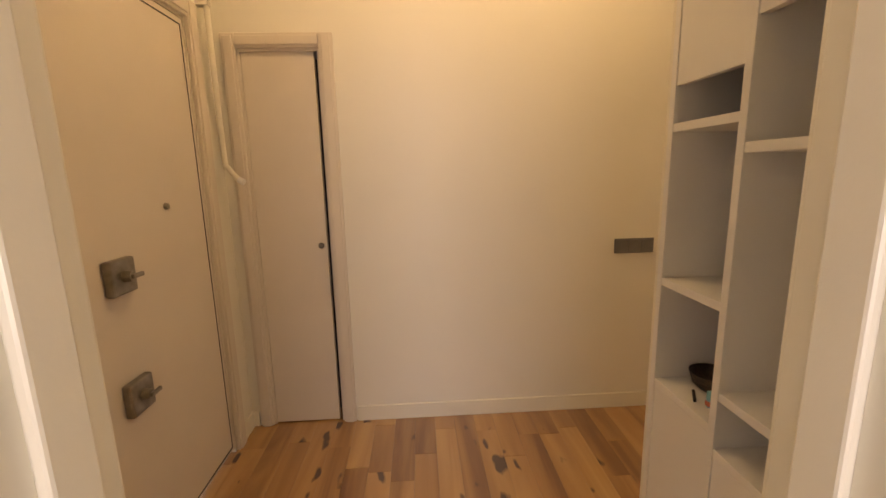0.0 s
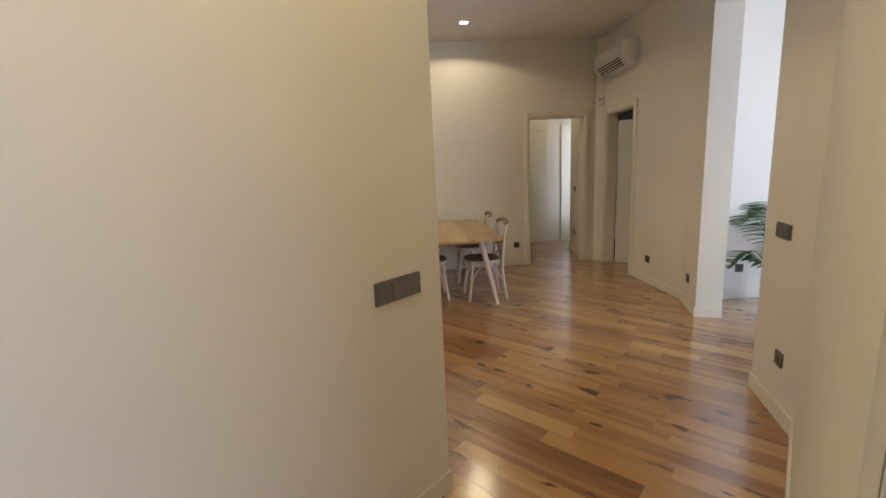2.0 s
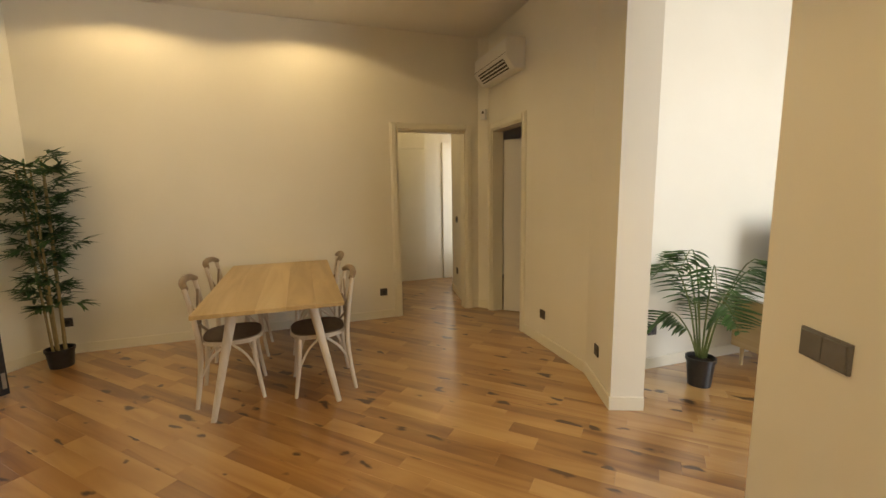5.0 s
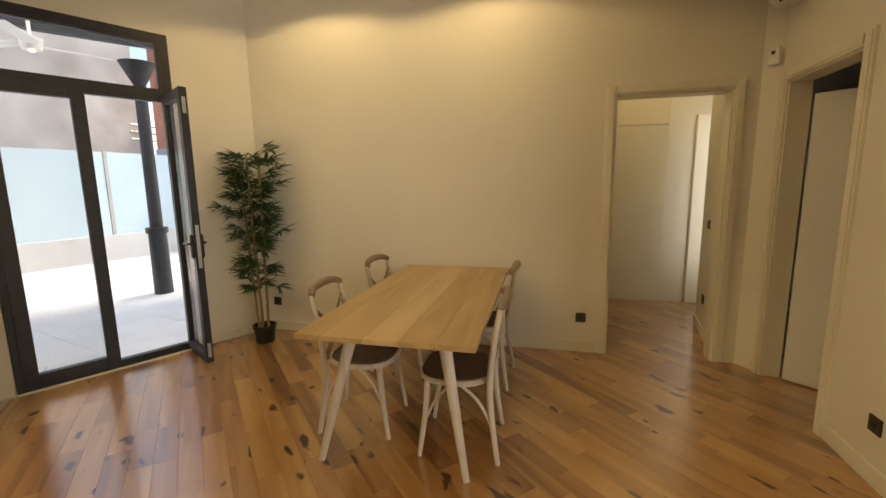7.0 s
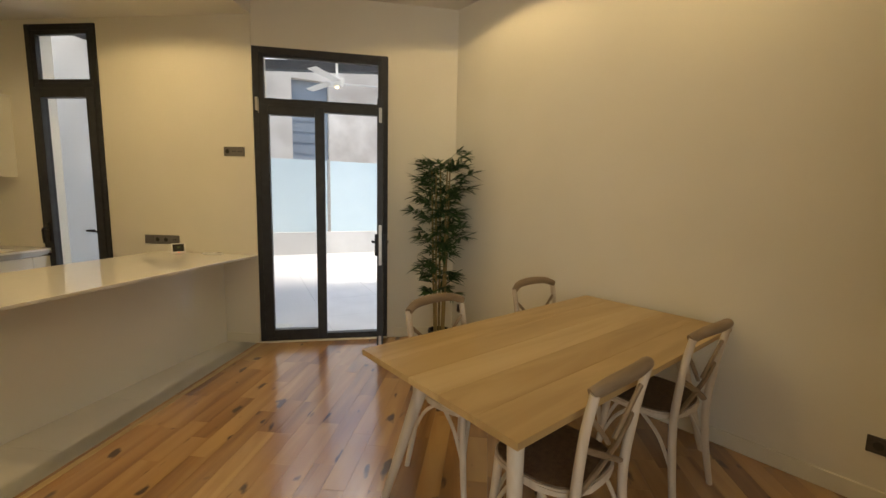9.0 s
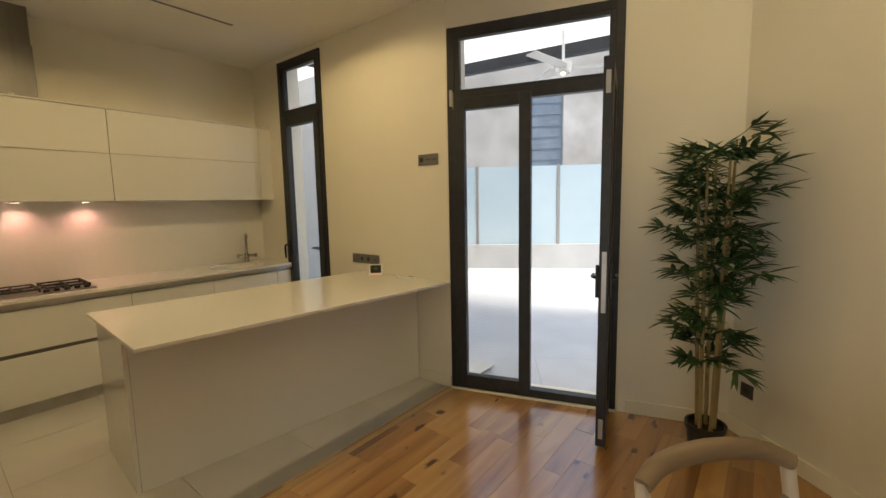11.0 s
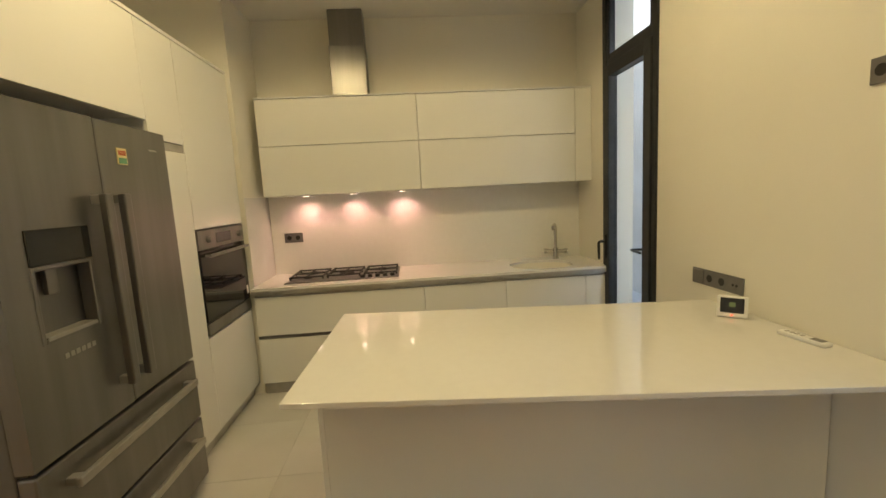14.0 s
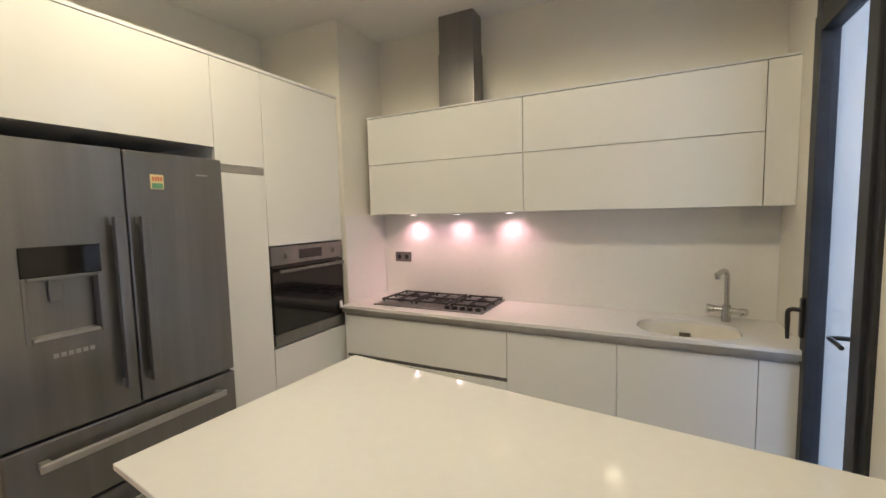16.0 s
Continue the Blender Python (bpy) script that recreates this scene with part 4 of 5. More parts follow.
# peninsula
PZ = 0.868
pn = thing("peninsula", "white kitchen peninsula with glossy grey-white panels", "kitchen island")
core = [(0.68, 4.082), (1.272, 4.045), (1.493, 6.004), (0.935, 6.004)]
part("core", prism(core, 0.0, PZ - 0.023), SATIN, pn)
part("front_panel", prism([(1.274, 4.045), (1.2925, 4.0425), (1.515, 6.005), (1.495, 6.005)], 0.0, PZ - 0.0205), WHITE, pn, "glossy pale grey front panel")
part("end_panel", prism([(0.66, 4.06), (1.29, 4.02), (1.292, 4.041), (0.662, 4.08)], 0.0, PZ - 0.0205), WHITE, pn)
part("back_panel", prism([(0.66, 4.082), (0.678, 4.082), (0.933, 6.005), (0.915, 6.005)], 0.0, PZ - 0.0205), WHITE, pn)
pt = thing("peninsula_worktop", "white quartz breakfast counter on the peninsula", "worktop")
bm = prism([(0.594, 4.034), (1.615, 3.986), (1.858, 6.006), (0.84, 6.006)], PZ - 0.02, PZ)
bmesh.ops.bevel(bm, geom=list(bm.edges), offset=0.002, segments=1, affect="EDGES")
part("slab", bm, TOP, pt)
# small things on the counter
t = thing("thermostat", "white desk thermostat with a small lit screen", "thermostat", pose(1.155, 5.88, PZ, 0, 0, 48) @ pose(0, 0, 0.004, -14, 0, 0))
part("case", bx(-0.06, 0.06, 0, 0.02, 0, 0.10, 0.006), SATIN, t)
part("bezel", bx(-0.046, 0.046, -0.002, 0.004, 0.022, 0.09, 0.002), BLACK, t)
part("screen", bx(-0.011, 0.013, -0.003, 0.0, 0.050, 0.070), SCREEN, t, "dim green screen")
part("led", bx(-0.004, 0.004, -0.002, 0.002, 0.008, 0.014), REDLED, t)
part("stand", bx(-0.05, 0.05, 0.02, 0.05, 0.0, 0.012, 0.003), SATIN, t)
t = thing("cable", "thin white cable behind the thermostat", "cable")
part("wire", tube([(1.17, 5.92, PZ + 0.02), (1.10, 5.97, PZ + 0.006), (1.0, 5.95, PZ + 0.004), (0.97, 5.98, PZ + 0.03), (0.985, 5.998, 0.945)], 0.0025, 6), SATIN, t)
t = thing("remote_control", "slim white remote control lying on the counter", "remote", pose(1.46, 5.93, PZ, 0, 0, 8))
part("case", bx(-0.09, 0.09, -0.022, 0.022, 0, 0.018, 0.006), SATIN, t)
part("display", bx(0.03, 0.075, -0.014, 0.014, 0.0165, 0.0195, 0.001), SWITCH, t)
for i in range(4):
    part("button", bx(-0.07 + i * 0.02, -0.058 + i * 0.02, -0.008, 0.008, 0.017, 0.0205, 0.001), ALU, t)

# ---------- dining table and chairs ----------
TM = pose(4.454, 4.424, 0, 0, 0, 45.5)       # x along the table, y to its far-left side
tb = thing("dining_table", "pale oak dining table with splayed tapered legs", "table", TM)
TL, TW = 0.93, 0.468
for i in range(5):
    y0 = -TW + i * 2 * TW / 5
    o = part("tabletop_board", bx(-TL, TL, y0 + 0.0004, y0 + 2 * TW / 5 - 0.0004, 0.728, 0.755, 0.0012), OAK, tb)
    o.data.transform(Matrix.Rotation(radians(90), 4, "Z")); o.matrix_local = pose(0, 0, 0, 0, 0, -90)
for sx in (-1, 1):
    for sy in (-1, 1):
        bm = rod((sx * 0.845, sy * 0.405, 0.0), (sx * 0.685, sy * 0.255, 0.728), 0.018, 0.036, 16)
        part("leg", bm, LIMED, tb, smooth=True)
    part("apron", bx(sx * 0.685 - 0.012, sx * 0.685 + 0.012, -0.245, 0.245, 0.668, 0.7275, 0.002), OAK, tb)
for sy in (-1, 1):
    part("apron", bx(-0.67, 0.67, sy * 0.255 - 0.012, sy * 0.255 + 0.012, 0.668, 0.7275, 0.002), OAK, tb)


def chair():
    """A bentwood cross-back chair; it faces +y."""
    t = thing("dining_chair", "limed bentwood cross-back chair with dark woven seat", "chair", group="chairs round the table")
    bm = bmesh.new()
    out = [(0.215 * math.copysign(abs(math.cos(a)) ** 0.7, math.cos(a)), 0.01 + 0.205 * math.copysign(abs(math.sin(a)) ** 0.7, math.sin(a))) for a in (2 * math.pi * k / 32 for k in range(32))]
    out = [(x * (1.0 + 0.12 * y), y) for x, y in out]
    prism(out, 0.435, 0.465, bm=bm)
    bmesh.ops.bevel(bm, geom=list(bm.edges), offset=0.007, segments=2, affect="EDGES")
    part("seat_rim", bm, LIMED, t, smooth=True)
    part("seat", prism([(x * 0.95, 0.01 + (y - 0.01) * 0.95) for x, y in out], 0.440, 0.473), SEAT, t, "dark brown woven seat")
    for s in (-1, 1):
        part("front_leg", tube([(s * 0.17, 0.15, 0.44), (s * 0.178, 0.165, 0.25), (s * 0.195, 0.20, 0.0)], [0.019, 0.017, 0.013]), LIMED, t, smooth=True)
        part("back_post", tube([(s * 0.20, -0.235, 0.0), (s * 0.178, -0.20, 0.25), (s * 0.178, -0.19, 0.45), (s * 0.192, -0.215, 0.70), (s * 0.196, -0.245, 0.865)], [0.014, 0.018, 0.019, 0.017, 0.016]), LIMED, t, smooth=True)
        part("brace", tube([(s * 0.185, -0.203, 0.66), (s * 0.08, -0.21, 0.60), (-s * 0.06, -0.20, 0.52), (-s * 0.15, -0.185, 0.465)], 0.0095, 8, flat=1.6), RAIL, t, smooth=True)
        part("back_brace", tube([(s * 0.185, -0.228, 0.78), (s * 0.10, -0.222, 0.70), (s * 0.02, -0.215, 0.62)], 0.0095, 8), RAIL, t, smooth=True)
        part("stretcher", tube([(s * 0.182, 0.172, 0.22), (s * 0.14, 0.15, 0.33), (s * 0.09, 0.12, 0.40), (s * 0.02, 0.09, 0.432)], 0.0095, 8), LIMED, t, smooth=True)
        part("stretcher", tube([(s * 0.182, 0.172, 0.20), (s * 0.175, 0.10, 0.34), (s * 0.17, 0.02, 0.42)], 0.009, 8), LIMED, t, smooth=True)
        part("stretcher", tube([(s * 0.182, -0.205, 0.20), (s * 0.175, -0.13, 0.34), (s * 0.17, -0.04, 0.42)], 0.009, 8), LIMED, t, smooth=True)
    part("top_rail", tube([(-0.20, -0.235, 0.862), (-0.13, -0.262, 0.888), (0, -0.275, 0.895), (0.13, -0.262, 0.888), (0.20, -0.235, 0.862)], [0.020, 0.024, 0.026, 0.024, 0.020], 10), RAIL, t, "grey-brown bent top rail", True)
    return t


ch = chair()
seats = [(-0.49, -0.305, 2), (0.36, -0.30, -3), (-0.405, 0.32, 183), (0.44, 0.33, 178)]
for i, (u, v, a) in enumerate(seats):
    m = TM @ pose(u, v, 0, 0, 0, a)
    if i == 0:
        ch.matrix_world = m
    else:
        copy_thing(ch, m)


# ---------- plants ----------
def pot(t, r0, r1, h):
    bm = bmesh.new()
    prof = [(r0, 0), (r1 - 0.004, h - 0.025), (r1 + 0.004, h - 0.025), (r1 + 0.004, h), (r1 - 0.006, h), (r1 - 0.010, h - 0.03)]
    rings = [[bm.verts.new((r * math.cos(a), r * math.sin(a), z)) for a in (2 * math.pi * k / 28 for k in range(28))] for r, z in prof]
    for a, b in zip(rings, rings[1:]):
        for k in range(28):
            bm.faces.new((a[k], a[(k + 1) % 28], b[(k + 1) % 28], b[k]))
    bm.faces.new(rings[0])
    part("pot", bm, BLACK, t, "black plastic pot", True)
    part("soil", cyl(0, 0, h - 0.05, h - 0.03, r1 - 0.011, seg=24), SOIL, t)


def blade(bm, base, tip, width, droop):
    """A pointed leaf with a bent midrib."""
    b, e = Vector(base), Vector(tip)
    d = e - b
    side = d.cross(Vector((0, 0, 1)))
    side = (side.normalized() if side.length > 1e-5 else Vector((1, 0, 0))) * width
    rows = []
    for s, w in ((0, 0.15), (0.3, 0.95), (0.65, 0.75)):
        c = b + d * s - Vector((0, 0, droop * s * s))
        rows.append((bm.verts.new(c - side * w), bm.verts.new(c + Vector((0, 0, -width * 0.5 * w))), bm.verts.new(c + side * w)))
    end = bm.verts.new(e - Vector((0, 0, droop)))
    for r0, r1 in zip(rows, rows[1:]):
        bm.faces.new((r0[0], r0[1], r1[1], r1[0])); bm.faces.new((r0[1], r0[2], r1[2], r1[1]))
    bm.faces.new((rows[-1][0], rows[-1][1], end)); bm.faces.new((rows[-1][1], rows[-1][2], end))


rng = random.Random(7)
bp_ = thing("bamboo_plant", "tall artificial bamboo in a black pot", "plant", pose(3.59, 6.205, 0))
pot(bp_, 0.085, 0.105, 0.17)
canes = []
for k in range(5):
    a = 2 * math.pi * k / 5 + 0.4
    x, y = 0.045 * math.cos(a), 0.045 * math.sin(a)
    hx, hy, top = x * 1.9 + rng.uniform(-.02, .02), y * 1.9 + rng.uniform(-.02, .02), rng.uniform(1.70, 1.86)
    bm = tube([(x, y, 0.12), ((x + hx) / 2, (y + hy) / 2, top / 2), (hx, hy, top)], [0.011, 0.010, 0.006], 8)
    for j in range(6):
        z = 0.25 + j * 0.24
        if z < top - 0.1:
            s = (z - 0.12) / (top - 0.12)
            cyl(x + (hx - x) * s, y + (hy - y) * s, z - 0.004, z + 0.004, 0.0125, seg=8, bm=bm)
    part("cane", bm, CANE, bp_, smooth=True)
    canes.append((x, y, hx, hy, top))
for ci, (x, y, hx, hy, top) in enumerate(canes):
    bm = bmesh.new()
    for j in range(24):
        z = 0.50 + (top - 0.47) * ((j + rng.random() * 0.6) / 24) ** 0.85
        if 0.78 < z < 0.88 and rng.random() < 0.6:
            continue
        s = (z - 0.12) / (top - 0.12)
        c = Vector((x + (hx - x) * s, y + (hy - y) * s, z))
        a = rng.uniform(0, 2 * math.pi)
        reach = rng.uniform(0.07, 0.25) * (1.0 if z > 0.95 else 0.75)
        tip = c + Vector((math.cos(a) * reach, math.sin(a) * reach, rng.uniform(0.02, 0.10)))
        rod(c, tip, 0.0025, 0.0015, 5, bm=bm)
        for q in range(rng.randint(11, 15)):
            aa = a + rng.uniform(-1.7, 1.7)
            L = rng.uniform(0.09, 0.16)
            st = c.lerp(tip, rng.uniform(0.55, 1.0))
            blade(bm, st, st + Vector((math.cos(aa) * L, math.sin(aa) * L, rng.uniform(-0.03, 0.08))), rng.uniform(0.010, 0.016), rng.uniform(0.01, 0.05))
    part("foliage", bm, LEAF, bp_, "narrow dark green leaves")

pm = thing("palm_plant", "artificial palm in a black plastic pot", "plant", pose(5.53, 1.20, 0))
pot(pm, 0.078, 0.10, 0.22)
for k in range(10):
    a = 2 * math.pi * k / 10 + rng.uniform(-0.2, 0.2)
    lean, reach, high = rng.uniform(0.5, 1.0), rng.uniform(0.30, 0.46), rng.uniform(0.84, 1.20)
    if k % 3 == 0:
        high *= 0.66
    dirv = Vector((math.cos(a), math.sin(a), 0))
    pts = [Vector((0, 0, 0.22)) + dirv * 0.03, dirv * reach * 0.30 + Vector((0, 0, 0.22 + (high - 0.22) * 0.6)), dirv * reach * 0.68 + Vector((0, 0, high)), dirv * reach * 1.12 + Vector((0, 0, high - 0.06 - 0.12 * lean))]
    fr_ = part("frond", tube(pts, [0.008, 0.006, 0.004, 0.002], 6), STEM, pm, smooth=True)
    bm = bmesh.new()
    sidev = Vector((-dirv.y, dirv.x, 0))
    n = 17
    for j in range(n):
        s = 0.36 + 0.64 * j / (n - 1)
        seg = min(int(s * 3), 2); f_ = s * 3 - seg
        p = pts[seg].lerp(pts[seg + 1], f_)
        L = 0.22 * math.sin(math.pi * (0.15 + 0.80 * (j + 1) / n)) + 0.03
        for sg in (-1, 1):
            tip = p + sidev * sg * L * 0.72 + dirv * L * 0.70 + Vector((0, 0, rng.uniform(-0.01, 0.035)))
            blade(bm, p, tip, 0.0165, L * 0.18)
    part("leaf_blade", bm, PALM, fr_)

# ---------- living room ----------
sb = thing("sideboard", "low oak sideboard on short legs", "sideboard", pose(6.10, 0.62, 0, 0, 0, -46))
part("body", bx(-0.25, 0.95, -0.20, 0.20, 0.17, 0.58, 0.004), OAK, sb)
for i in range(2):
    part("door", bx(-0.24 + i * 0.595, 0.345 + i * 0.595, -0.218, -0.201, 0.18, 0.565, 0.002), OAK, sb)
part("top", bx(-0.26, 0.96, -0.22, 0.205, 0.581, 0.602, 0.003), SATIN, sb, "white sideboard top")
for x in (-0.18, 0.88):
    for y in (-0.15, 0.15):
        part("leg", rod((x, y, 0), (x, y, 0.17), 0.012, 0.018), OAK, sb)
tv = thing("television", "black flat television standing on the sideboard", "television", pose(6.35, 0.42, 0.602, 0, 0, -46))
part("screen", bx(-0.30, 0.62, -0.02, 0.02, 0.07, 0.60, 0.006), OVEN_GLASS, tv)
part("stand", bx(0.0, 0.32, -0.09, 0.09, 0, 0.012, 0.003), BLACK, tv)
part("neck", bx(0.13, 0.19, -0.015, 0.015, 0.012, 0.09), BLACK, tv)

# ---------- corridor beyond the first door ----------
t = tagged(thing("door_6", "closed flush cream door at the corridor's end", "door", flipped(along((8.55, 4.47), (7.45, 5.50)), length((8.55, 4.47), (7.45, 5.50)))), kind="structure")
part("door_leaf", bx(0.10, 0.80, -0.02, 0.0, 0.0, 2.15, 0.003), TRIM, t)
part("top_panel", bx(0.10, 0.80, -0.02, 0.0, 2.16, 2.70, 0.003), TRIM, t)
part("door_jamb", bx(1.09, 1.284, -0.05, 0.0, 0.0, 2.25, 0.004), TRIM, t)
part("door_jamb", bx(1.286, 1.56, -0.05, 0.05, 2.12, 2.25, 0.004), TRIM, t)
plate("light_switch", flipped(along((6.80, 3.68), (8.0, 4.56)), length((6.80, 3.68), (8.0, 4.56))) @ pose(0.89, 0, 1.08), 0.085, 0.085, ["rocker"], "dark light switch on the corridor wall", SWITCH_DARK, "switch")
plate("wall_socket", flipped(along((6.80, 3.68), (8.0, 4.56)), length((6.80, 3.68), (8.0, 4.56))) @ pose(0.89, 0, 0.35), 0.085, 0.085, ["socket"], "dark socket low on the corridor wall", SWITCH_DARK, group="low wall sockets")

# added lamp hidden behind the corridor wall; it brightens the nook wall as a strip
area("fill_corridor_nook", 8.12, 4.33, 1.35, 0.3, 1.9, 1.3, (0.9, 0.95, 1.0), (8.76, 4.85, 1.3))
wall("wall_corridor_nook", (8.78, 4.16), (8.78, 5.6), -0.1, HIGH)

# ---------- terrace ----------
tagged(part("ground", bx(-400, 400, -400, 400, -0.5, -0.16), OUTWALL), "pale ground far around the building", "ground", kind="structure")
tagged(part("terrace_bed", prism([(-6, 6.3), (1.8, 6.3), (3.7, 6.9), (8, 6.9), (8, 18), (-6, 14)], -0.155, -0.052), GROUT), "bed under the terrace tiles", "floor", kind="structure")
P0, P1 = (-4.5, 9.55), (5.5, 15.6)
wall("terrace_parapet", P0, P1, 0.2, 0.50, base=False, label="low pale terrace wall", low=-0.05, mat=OUTWALL)
mp_ = along(P0, P1)
LP = length(P0, P1)
scr = thing("glass_screen", "frosted glass screen on the low terrace wall", "screen", mp_)
u = 0.0
while u < LP:
    part("panel", bx(u + 0.04, min(u + 1.76, LP), 0.09, 0.105, 0.5, 2.25), FROST, scr)
    part("post", bx(u - 0.03, u + 0.03, 0.07, 0.13, 0.5, 2.28, 0.004), ALU, scr, "grey metal post")
    u += 1.8
# neighbouring building with stained plaster and recessed windows
nb = thing("apartment_building", "old building with stained pale plaster", "building", mp_ @ pose(0, 4.5, 0))
bm = bmesh.new()
for a, b, z0, z1 in ((-8, 5.0, -0.1, 7.5), (5.0, 6.2, -0.1, 0.9), (5.0, 6.2, 5.2, 7.5), (6.2, 10.2, -0.1, 6.6)):
    bx(a, b, 0, 4, z0, z1, bm=bm)
part("wall", bm, PLASTER, nb, "stained and patched pale render")
wd = part("window", bx(5.0, 6.2, 0.25, 0.3, 0.9, 5.2), GREYBLUE, nb, "grey-blue shutter in a recess")
for i in range(11):
    part("slat", bx(5.02, 6.18, 0.22, 0.25, 1.0 + i * 0.36, 1.28 + i * 0.36), GREYBLUE, wd)
for k in range(5):
    part("roof_tile_row", bx(-8, 5.0, -0.25 - 0.05 * k, 0.1, 7.5 + 0.06 * k, 7.55 + 0.06 * k), RED, nb)
for k in range(3):
    part("rail", rod((9.9, -0.1, 3.0 + 0.22 * k), (12.5, -0.1, 3.0 + 0.22 * k), 0.04), ALU, nb)
rb = thing("brick_building", "red brick house beyond the terrace", "building", pose(4.4, 13.6, 0, 0, 0, 30))
part("wall", bx(0, 5, 0, 4, -0.1, 5.6), RED, rb)
part("base", bx(-0.05, 5.05, -0.05, 4, -0.1, 2.6), GREYBLUE, rb)
part("cornice", bx(-0.15, 5.15, -0.15, 4, 5.6, 5.75), OUTWALL, rb)
# canopy, column and fan
cp = thing("canopy", "pale terrace canopy on dark beams", "canopy")
part("roof", prism([(-5, 6.3), (1.8, 6.3), (3.7, 6.9), (6.5, 6.9), (6.5, 9.87), (-5, 8.22)], 3.55, 3.56), CANOPY, cp)
part("beam", prism([(-5, 8.1), (6.5, 9.75), (6.5, 9.87), (-5, 8.22)], 3.40, 3.55), FRAME, cp, "dark front beam")
part("beam", prism([(-1.4, 6.4), (-1.25, 6.4), (-1.25, 8.2), (-1.4, 8.2)], 3.42, 3.55), FRAME, cp)
co = thing("terrace_column", "dark cast-iron column with a flared capital", "column", pose(2.63, 9.25, -0.05))
part("shaft", cyl(0, 0, 0.55, 3.0, 0.085, 0.075, 20), FRAME, co, smooth=True)
part("base", cyl(0, 0, 0.0, 0.9, 0.125, 0.115, 20), FRAME, co, smooth=True)
part("collar", cyl(0, 0, 0.9, 0.98, 0.14, 0.14, 20), FRAME, co)
part("capital", cyl(0, 0, 2.95, 3.23, 0.08, 0.22, 20), FRAME, co, smooth=True)
fn = thing("ceiling_fan", "white three-blade ceiling fan under the canopy", "fan", pose(1.71, 8.60, 3.55))
part("rod", cyl(0, 0, -0.38, 0, 0.018), SATIN, fn)
part("motor", cyl(0, 0, -0.50, -0.38, 0.09, 0.11, 24), SATIN, fn, smooth=True)
part("light", cyl(0, 0, -0.52, -0.50, 0.022, 0.028, 20), LAMP, fn)
for k in range(3):
    o = part("blade", bx(0.08, 0.75, -0.065, 0.065, -0.45, -0.438, 0.004), SATIN, fn)
    o.matrix_local = pose(0, 0, 0, 8, 0, 20 + 120 * k)
# side walls of the terrace
tagged(part("terrace_wall_left", bx(-3.3, -3.1, 6.3, 10.4, -0.15, 3.6), OUTWALL), "pale rendered wall closing the terrace", "wall", kind="structure")
tagged(part("terrace_wall_near", bx(-3.1, 0.1, 7.6, 7.75, -0.15, 3.5), OUTWALL), "pale rendered wall opposite the kitchen door", "wall", kind="structure")
t = thing("downpipe", "dark vertical pipe on the terrace wall", "pipe")
part("tube", cyl(0.16, 7.62, -0.05, 2.3, 0.05), FRAME, t)

# ---------- floors: planks and tiles, last ----------
PW = 0.118
kinds = {}


def plank_mesh(L):
    key = round(L, 2)
    if key not in kinds:
        bm = bmesh.new()
        w, h, c = PW / 2 - 0.0003, 0.012, 0.0005
        q = L / 2 - 0.0003
        lo = [bm.verts.new(p) for p in ((-w, -q, -h), (w, -q, -h), (w, q, -h), (-w, q, -h))]
        mid = [bm.verts.new(p) for p in ((-w, -q, -c), (w, -q, -c), (w, q, -c), (-w, q, -c))]
        hi = [bm.verts.new(p) for p in ((-w + c, -q + c, 0), (w - c, -q + c, 0), (w - c, q - c, 0), (-w + c, q - c, 0))]
        for i in range(4):
            j = (i + 1) % 4
            bm.faces.new((lo[i], lo[j], mid[j], mid[i])); bm.faces.new((mid[i], mid[j], hi[j], hi[i]))
        bm.faces.new(hi)
        me = bpy.data.meshes.new("plank"); bm.to_mesh(me); bm.free(); me.materials.append(PLANK)
        kinds[key] = me
    return kinds[key]


floor_wood = tagged(new("floor_wood"), "rustic oak plank floor with dark knots", "floor", kind="structure")


def y_range(x):
    if x < 1.5:
        lo, hi = -2.5, 2.36
    elif x < 1.88:
        lo, hi = -2.5, (2.36 if x < 1.70 else 6.02)
    else:
        lo, hi = -2.0, 6.02 + 0.305 * (x - 1.862) + 0.02
        if x > 3.68:
            hi = 6.60 - 0.973 * (x - 3.68) + 0.15 if x < 5.85 else 5.6
    return lo, hi


rr = random.Random(3)
near, far = [], []
x = -1.18
while x < 8.8:
    lo, hi = y_range(x)
    if x > 1.70 and x < 1.90:
        lo, hi = -2.5, (3.2 if x < 1.87 else 6.02)
    y = lo - rr.uniform(0, 0.7)
    while y < hi:
        L = rr.choice((0.4, 0.5, 0.65, 0.8, 0.95))
        a, b = max(y, lo), min(y + L, hi)
        if b - a > 0.05:
            c = (x, (a + b) / 2, round(b - a, 2))
            inner = (-0.8 < x < 1.8 and 0.3 < c[1] < 2.3) or (1.8 < x < 5.6 and 0.95 < c[1] < 6.4)
            (near if inner else far).append(c)
        y += L
    x += PW
near.sort(key=lambda c: (c[0] - 3.2) ** 2 + (c[1] - 3.2) ** 2)
far += near[300:]
for x, y, L in near[:300]:
    o = new("plank", plank_mesh(L))
    o.location = (x, y, 0)
    o.parent = floor_wood
verts, faces = [], []
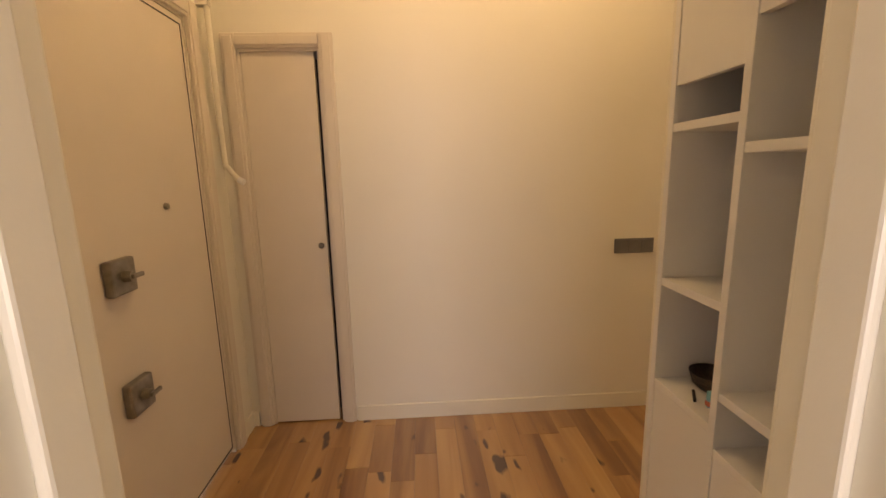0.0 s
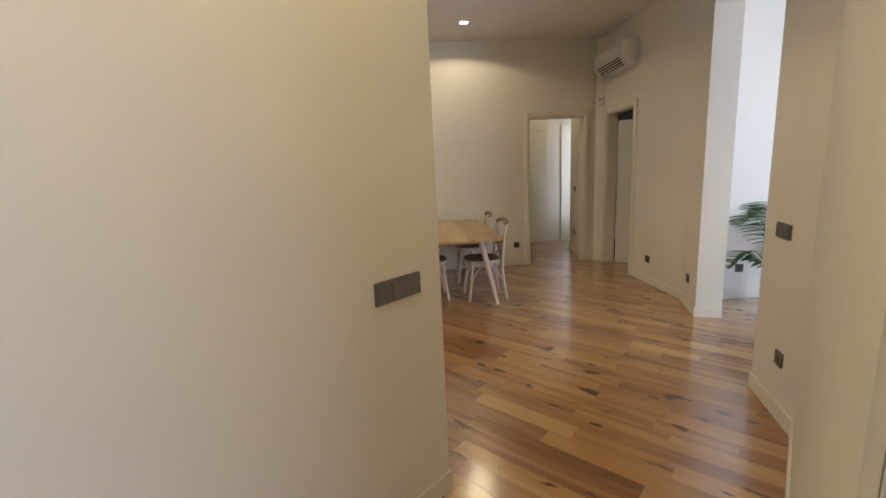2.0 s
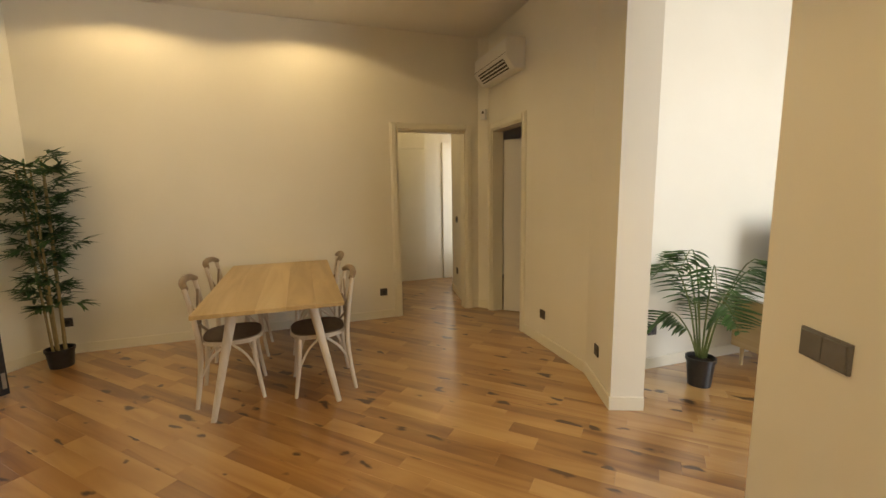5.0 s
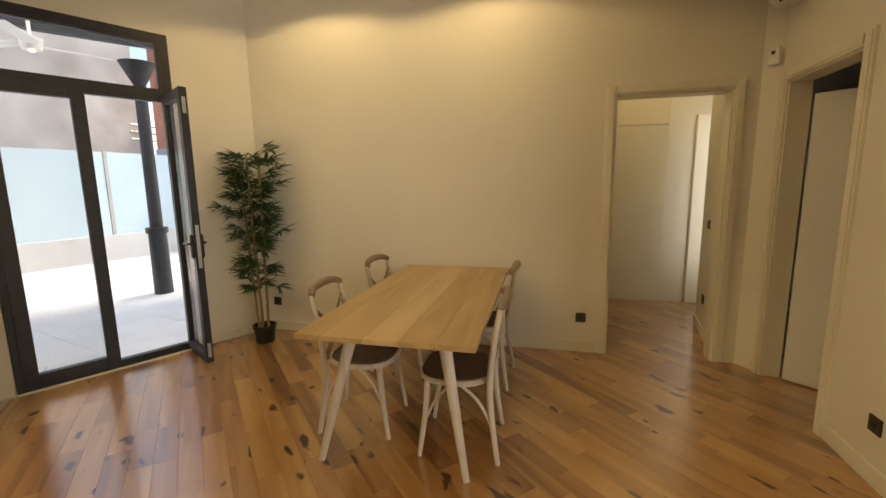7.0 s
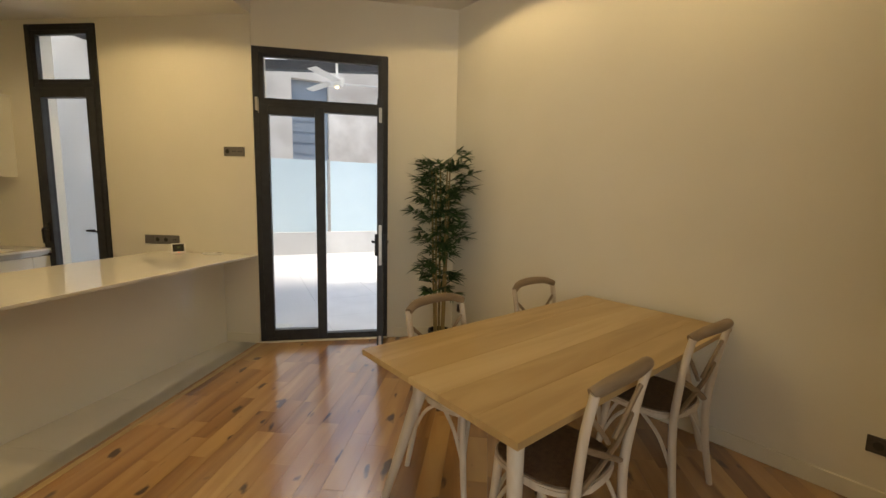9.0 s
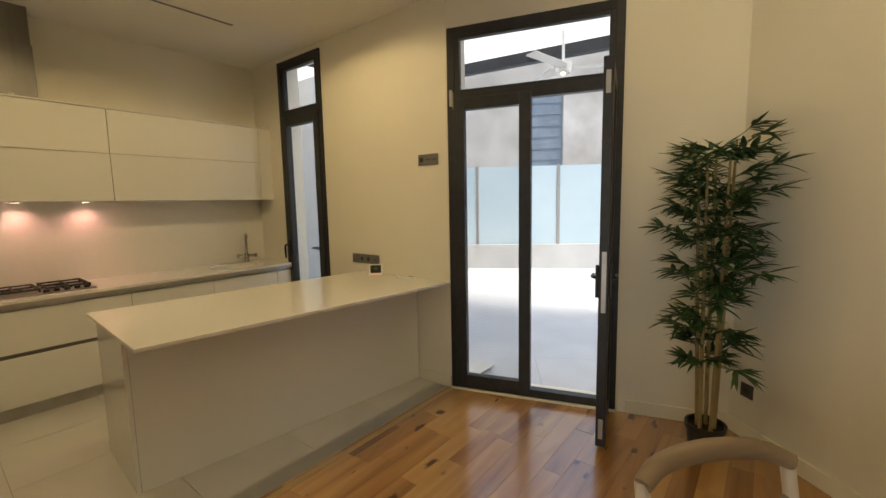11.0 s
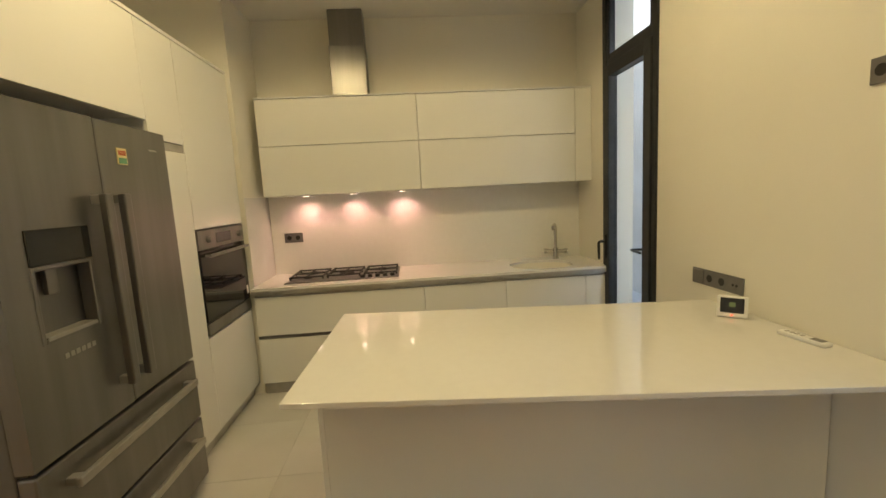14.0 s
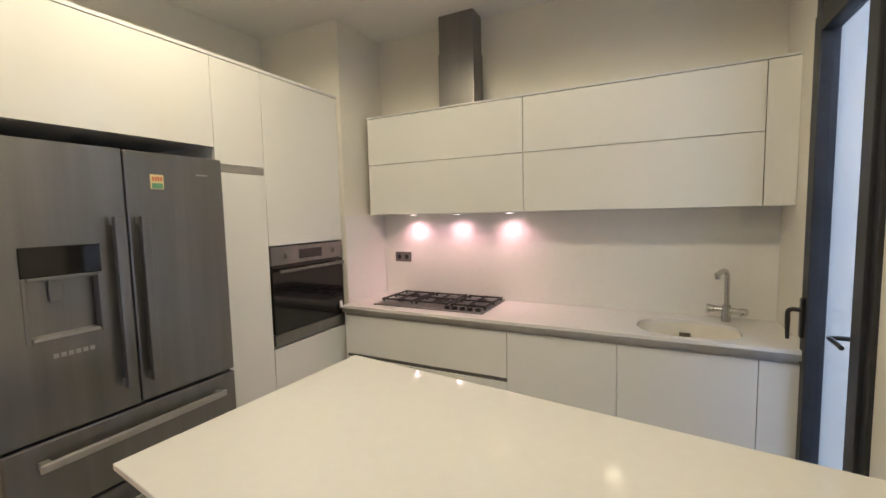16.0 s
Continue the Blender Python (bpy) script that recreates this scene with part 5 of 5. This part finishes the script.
for x, y, L in far:
    me = plank_mesh(L)
    n0 = len(verts)
    verts += [(v.co.x + x, v.co.y + y, v.co.z) for v in me.vertices]
    faces += [[n0 + i for i in p.vertices] for p in me.polygons]
me = bpy.data.meshes.new("planks_beyond"); me.from_pydata(verts, [], faces); me.materials.append(PLANK)
o = new("planks_beyond", me); o.parent = floor_wood; tagged(o, kind="stuff")


def tile_mesh(name, sx, sy, mat):
    bm = bx(-sx / 2 + 0.0012, sx / 2 - 0.0012, -sy / 2 + 0.0012, sy / 2 - 0.0012, -0.011, -0.001)
    me = bpy.data.meshes.new(name); bm.to_mesh(me); bm.free(); me.materials.append(mat)
    return me


floor_tile = tagged(new("floor_kitchen"), "large pale glossy kitchen floor tiles", "floor", kind="structure")
tm = tile_mesh("tile", 0.6, 0.6, TILE)
for i in range(5):
    for j in range(7):
        cx, cy = -1.10 + 0.6 * i + 0.3, 2.42 + 0.6 * j + 0.3
        if cx > 1.6:
            continue
        o = new("tile", tm); o.location = (cx, cy, 0); o.parent = floor_tile
tm2 = tile_mesh("tile", 0.155, 0.6, TILE)
for j in range(5):
    o = new("tile", tm2); o.location = (1.7775, 3.22 + 0.6 * j + 0.3, 0.0); o.parent = floor_tile
tagged(part("floor_strip", bx(1.857, 1.897, 3.22, 6.0, -0.011, 0.003, 0.001), OAK), "oak edging strip between planks and tiles", "trim", kind="structure")
terrace = tagged(new("terrace_floor"), "large pale grey terrace tiles in daylight", "floor", kind="structure")
tm3 = tile_mesh("tile", 0.9, 0.9, PATIO)
th = radians(31)
for i in range(-6, 8):
    for j in range(-2, 9):
        px, py = 1.0 + 0.9 * (i * math.cos(th) - j * math.sin(th)), 8.0 + 0.9 * (i * math.sin(th) + j * math.cos(th))
        edge = 9.55 + 0.605 * (px + 4.5) + 0.5
        near_wall = 6.75 if px < 1.3 else 6.75 + 0.35 * (px - 1.3)
        if py < edge and py > near_wall - 0.55 and -5 < px < 6:
            o = new("tile", tm3); o.location = (px, py, -0.04); o.rotation_euler = (0, 0, th); o.parent = terrace
